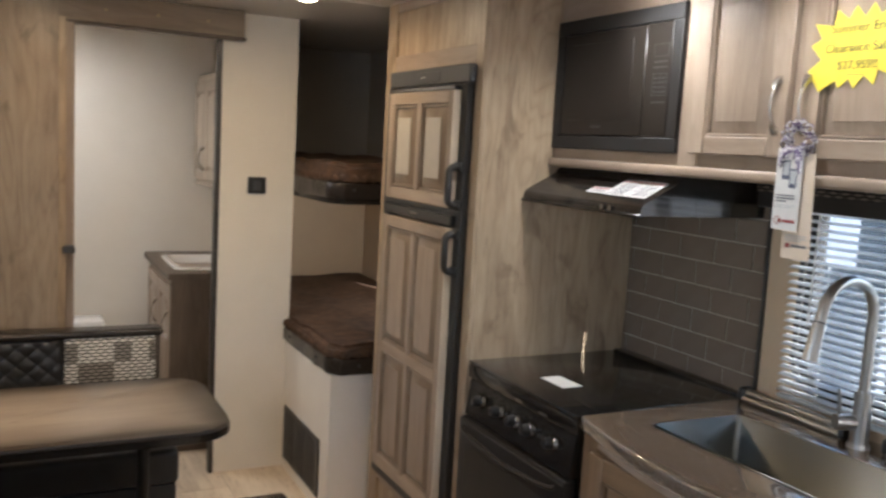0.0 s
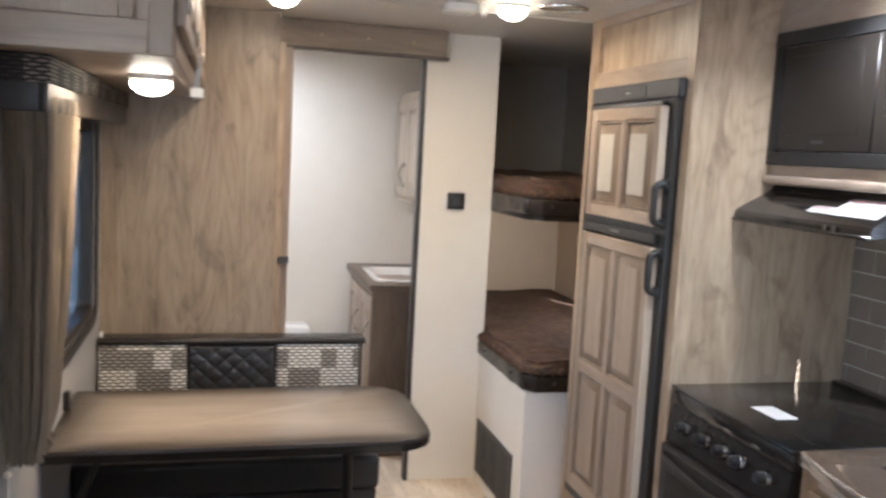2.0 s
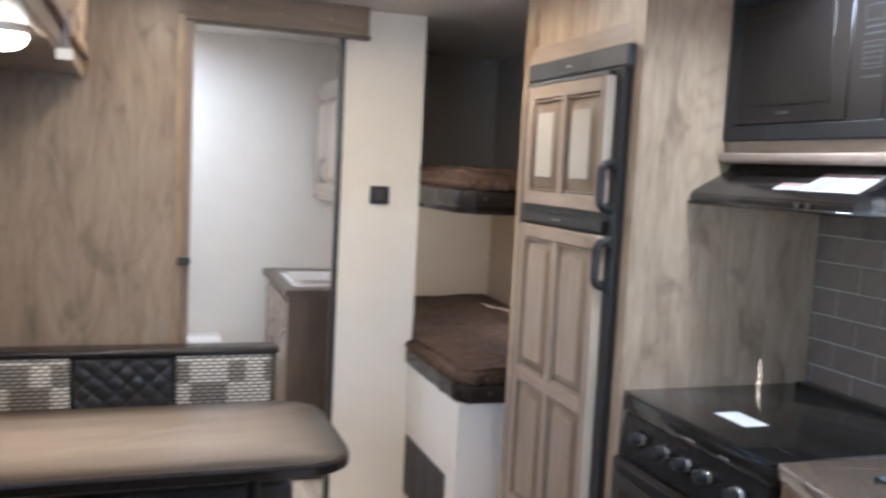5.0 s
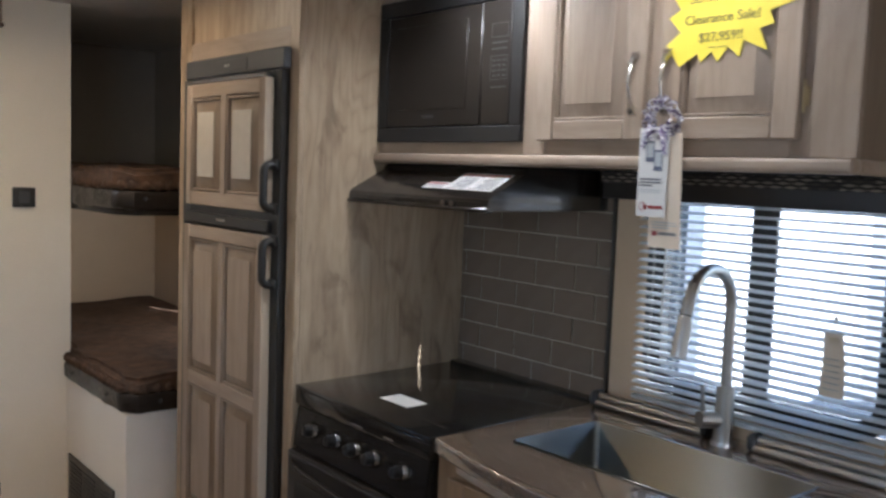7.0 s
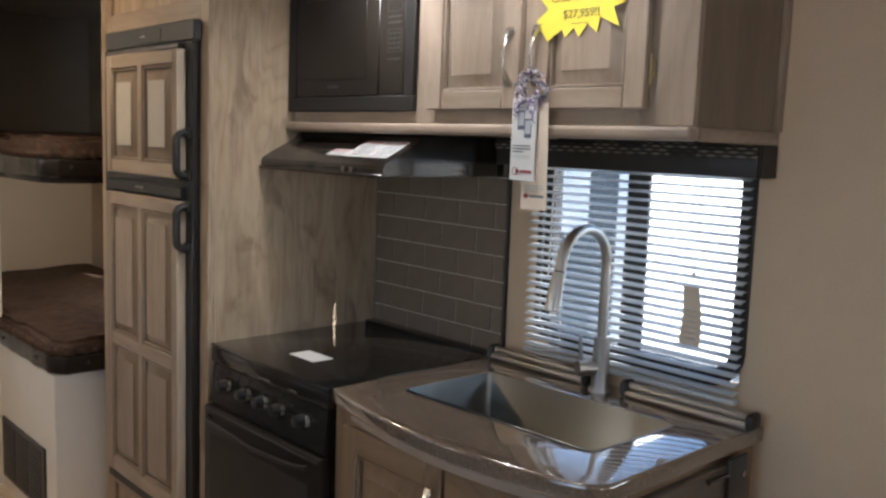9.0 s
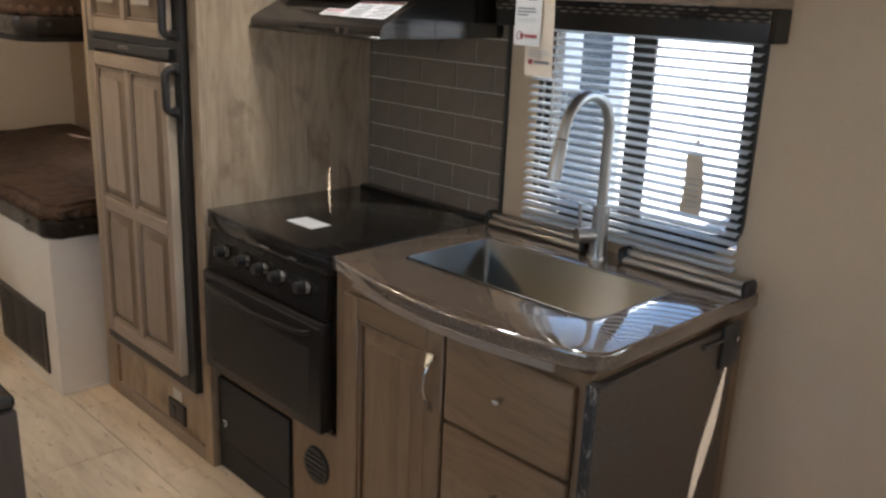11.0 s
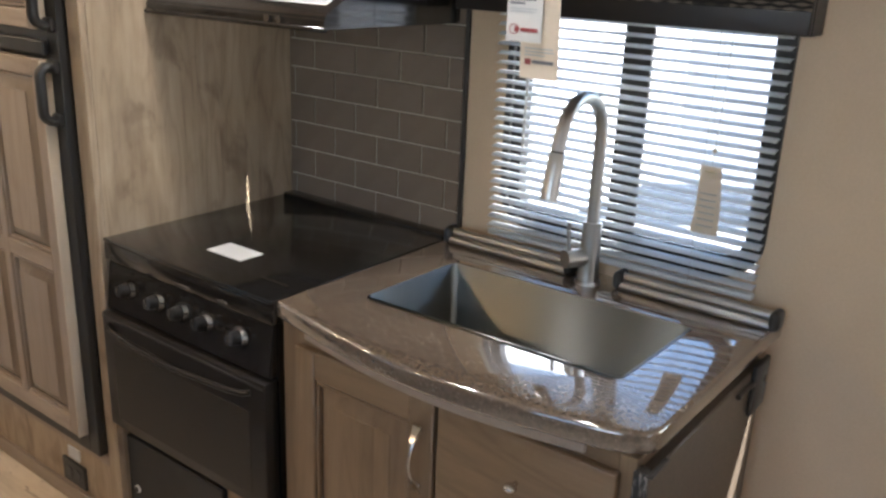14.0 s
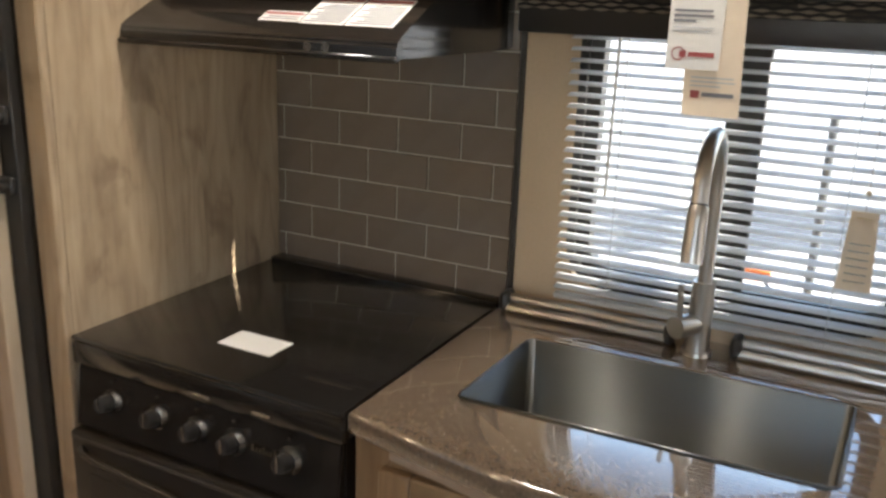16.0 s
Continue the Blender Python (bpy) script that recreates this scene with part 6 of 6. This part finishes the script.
def mattress(outline_pts, z0, zm, z1, label, seed, buttons, ruffle):
    m_ = thing("mattress", (2.3, 4.9, z0), label, "mattress", "bunk mattresses")
    hem = prism(NB(), outline_pts, z0, zm, 0.015, 3)
    for _ in range(4):
        bmesh.ops.subdivide_edges(hem, edges=[e for e in hem.edges if e.calc_length() > 0.045 and min(v.co.y for v in e.verts) < 4.72], cuts=1)
    for v in hem.verts:
        if v.co.z > z0 + 0.002:
            wob = noise.noise(Vector((v.co.x * 14 + seed, v.co.y * 14, v.co.z * 30)))
            fine_ = noise.noise(Vector((v.co.x * 45, v.co.y * 45 + seed, v.co.z * 60)))
            v.co += Vector((0.006 * wob + 0.002 * fine_, 0.006 * wob + 0.002 * fine_, 0.004 * wob))
    edge_ = part("vinyl_edge", hem, vinyl_brown, m_, "dark glossy vinyl lower edge")
    for px, py in buttons:
        part("button", ball(NB(), (px, py, (z0 + zm) / 2 + 0.004), 0.0085, 1.0, 12), black_trim, edge_)
    part("plush_top", soft_top([(x + (0.004 if x < 2 else 0), y + (0.004 if y < 4.5 else 0)) for x, y in outline_pts], zm - 0.02, z1, seed), plush, m_, "brown plush top")
    line, girth = [], []
    for p, q in zip(ruffle, ruffle[1:]):
        n = max(2, int((Vector(q) - Vector(p)).length / 0.008))
        line += [(p[0] + (q[0] - p[0]) * k / n, p[1] + (q[1] - p[1]) * k / n) for k in range(n)]
    for k in range(len(line)):
        girth.append(0.015 + 0.0055 * math.sin(k * 1.15 + 1.5 * noise.noise(Vector((k * 0.13, seed, 0)))))
    tube = [(x, y, zm + 0.014 + 0.004 * noise.noise(Vector((k * 0.2, seed, 4)))) for k, (x, y) in enumerate(line)]
    part("ruffle", sweep(NB(), tube, girth, 10), plush, m_, "gathered plush edge")
    return m_


low_out = [(1.889, 4.698), (1.889, 4.10), (1.935, 4.038), (2.40, 4.038), (2.69, 4.038), (2.69, 5.788), (1.918, 5.788), (1.918, 4.74), (1.914, 4.698)]
mattress(low_out, 0.603, 0.675, 0.730, "brown plush mattress with a dark vinyl edge on the lower bunk", 3, [(1.890, 4.60), (1.890, 4.22), (2.01, 4.039), (2.2, 4.039)], [(1.901, 4.69), (1.901, 4.105), (1.941, 4.052), (2.45, 4.052)])
up_out = [(1.917, 4.698), (1.935, 4.30), (1.99, 4.235), (2.69, 4.235), (2.69, 5.788), (1.918, 5.788), (1.918, 4.74)]
ub = thing("upper_bunk", (2.3, 4.9, 1.28), "upper bunk deck with a dark underside", "bunk deck")
part("deck", prism(NB(), [(x + 0.01, y + (0.01 if y < 4.5 else -0.002)) for x, y in up_out], 1.277, 1.296), vinyl_brown, ub)
mattress(up_out, 1.297, 1.372, 1.450, "brown plush mattress with a dark vinyl edge on the upper bunk", 11, [(2.03, 4.236), (2.17, 4.236), (1.95, 4.33)], [(1.930, 4.69), (1.947, 4.306), (1.998, 4.249), (2.45, 4.249)])

# ---- outside ----
ground = setting("ground", bx(NB(), -120, 120, -120, 120, -0.95, -0.75), gravel, "pale gravel lot that runs to the horizon")


def trailer(x, y, w, d, h, turn, label, siding):
    t = thing("parked_trailer", (x, y, -0.75), label, "trailer", "trailers on the lot")
    body = bx(NB(), -d / 2, d / 2, -w / 2, w / 2, 0.55, h, 0.12, 4)
    spin = Matrix.Translation((x, y, -0.75)) @ Matrix.Rotation(radians(turn), 4, "Z")
    part("body", turned(body, spin), trailer_white, t, "smooth white siding")
    for sx in (-1, 1):
        if siding is not trailer_white:
            part("side_panel", turned(bx(NB(), sx * d / 2 - 0.02, sx * d / 2 + 0.006, -w / 2 + 0.13, w / 2 - 0.13, 0.72, h - 0.14, 0.002), spin), siding, t, "blue-grey side panel that carries the shade on that side")
        part("corner_trim", turned(bx(NB(), sx * d / 2 - 0.03, sx * d / 2 + 0.03, -w / 2 + 0.02, -w / 2 + 0.18, 0.6, h - 0.1, 0.02), spin), trailer_white, t, "white corner trim")
        part("window_rim", turned(bx(NB(), sx * d / 2 - 0.03, sx * d / 2 + 0.012, -w / 2 + 0.40, -w / 2 + 1.46, 1.62, 2.48, 0.02), spin), trailer_white, t, "white window rim")
    part("stripe", turned(bx(NB(), -d / 2 - 0.01, d / 2 + 0.01, -w / 2 + 0.15, w / 2 - 0.15, 0.75, 1.15, 0.005), spin), trailer_blue, t, "blue stripe")
    for s in (-1, 1):
        for k in range(3):
            part("window", turned(bx(NB(), s * d / 2 - 0.02, s * d / 2 + 0.02, -w / 2 + 0.46 + k * w / 3.2, -w / 2 + 1.40 + k * w / 3.2, 1.7, 2.4, 0.01), spin), tinted, t, "tinted window")
        for k in (-0.5, 0.5):
            part("wheel", turned(cyl(NB(), (s * (d / 2 - 0.25), k, 0.36), (s * (d / 2 - 0.02), k, 0.36), 0.36, seg=28), spin), black_trim, t)
    return t


trailer(6.9, 8.02, 7.6, 2.4, 3.3, 0, "travel trailer with sides darkened for shade and white corner trim on the lot", trailer_shaded)
trailer(-9.5, 5.0, 7.5, 2.4, 3.1, 4, "white travel trailer with tinted windows on the lot", trailer_white)


mk = thing("marker_post", (4.23, 2.142, -0.75), "thin grey post with an orange reflector on an arm", "marker post")
part("post", cyl(NB(), (4.23, 2.142, -0.72), (4.23, 2.142, 1.14), 0.016, seg=14), post_grey, mk)
part("arm", sweep(NB(), [(4.235, 2.142, 0.40), (4.30, 2.23, 0.46), (4.380, 2.331, 0.517)], 0.006, 8), post_grey, mk)
part("reflector", bx(NB(), 4.365, 4.376, 2.281, 2.381, 0.494, 0.540, 0.004), orange, mk, "orange reflector plate")
part("foot", cyl(NB(), (4.23, 2.142, -0.75), (4.23, 2.142, -0.72), 0.12, 0.08, 20), black_trim, mk)
# flat strip laid on the gravel, coloured darker and bluer than it
ground_strip = NB()
along, across = Vector((-1.8, 2.5, 0)).normalized(), Vector((2.5, 1.8, 0)).normalized()
mid = Vector((10.35, 3.15, -0.7499))
corners = [mid + along * p + across * q for p, q in ((-24, -0.82), (-24, 0.82), (24, 0.82), (24, -0.82))]
low_v, top_v = [ground_strip.verts.new(c) for c in corners], [ground_strip.verts.new(c + Vector((0, 0, 0.006))) for c in corners]
ground_strip.faces.new(top_v)
for k in range(4):
    ground_strip.faces.new((low_v[k], low_v[(k + 1) % 4], top_v[(k + 1) % 4], top_v[k]))
setting("road", ground_strip, strip_grey, "narrow strip across the gravel lot in a darker blue-grey")

# ---- pieces of wall and floor, last ----
backs = setting("backsplash", bx(NB(), XR - 0.0045, XR - 0.0006, 2.6465, 3.2485, 0.86, 1.4945), grout, "taupe subway tile backsplash with pale joints")
PY, PZ, G = 0.154, 0.0765, 0.0035
full = {}
for r in range(9):
    z0 = 1.152 - PZ * 4 + PZ * r
    shift = 0.0 if r % 2 == 1 else PY / 2
    for c in range(-1, 6):
        y1 = 3.153 + PY - shift - c * PY
        y0 = y1 - PY
        a, b = max(y0 + G / 2, 2.647), min(y1 - G / 2, 3.248)
        lo_z, hi_z = z0 + G / 2, min(z0 + PZ - G / 2, 1.494)
        if b - a < 0.006 or hi_z - lo_z < 0.01:
            continue
        key = (round(b - a, 4), round(hi_z - lo_z, 4))
        if key not in full:
            full[key] = put_mesh("tile", bx(NB(), -0.004, 0, -key[0] / 2, key[0] / 2, -key[1] / 2, key[1] / 2, 0.0012), tile_mat)
        ob = new("tile", full[key])
        ob.parent = backs
        ob.location = (XR - 0.0046, (a + b) / 2, (lo_z + hi_z) / 2)

FW, FL, FG = 0.305, 0.61, 0.0025
plank = {}
for i in range(-1, 9):
    for j in range(-4, 11):
        x0 = 0.085 + i * FW
        y0 = -0.36 + j * FL + (i % 2) * 0.255
        a, b = max(x0 + FG / 2, XL - 0.04), min(x0 + FW - FG / 2, XR + 0.04)
        c, d = max(y0 + FG / 2, YB - 0.04), min(y0 + FL - FG / 2, YE + 0.04)
        if b - a < 0.02 or d - c < 0.02:
            continue
        key = (round(b - a, 4), round(d - c, 4))
        if key not in plank:
            plank[key] = put_mesh("floor_tile", bx(NB(), -key[0] / 2, key[0] / 2, -key[1] / 2, key[1] / 2, -0.0035, 0, 0.0008), floor_mat)
        ob = new("floor_tile", plank[key])
        ob.parent = FLOOR
        ob.location = ((a + b) / 2, (c + d) / 2, 0.0)
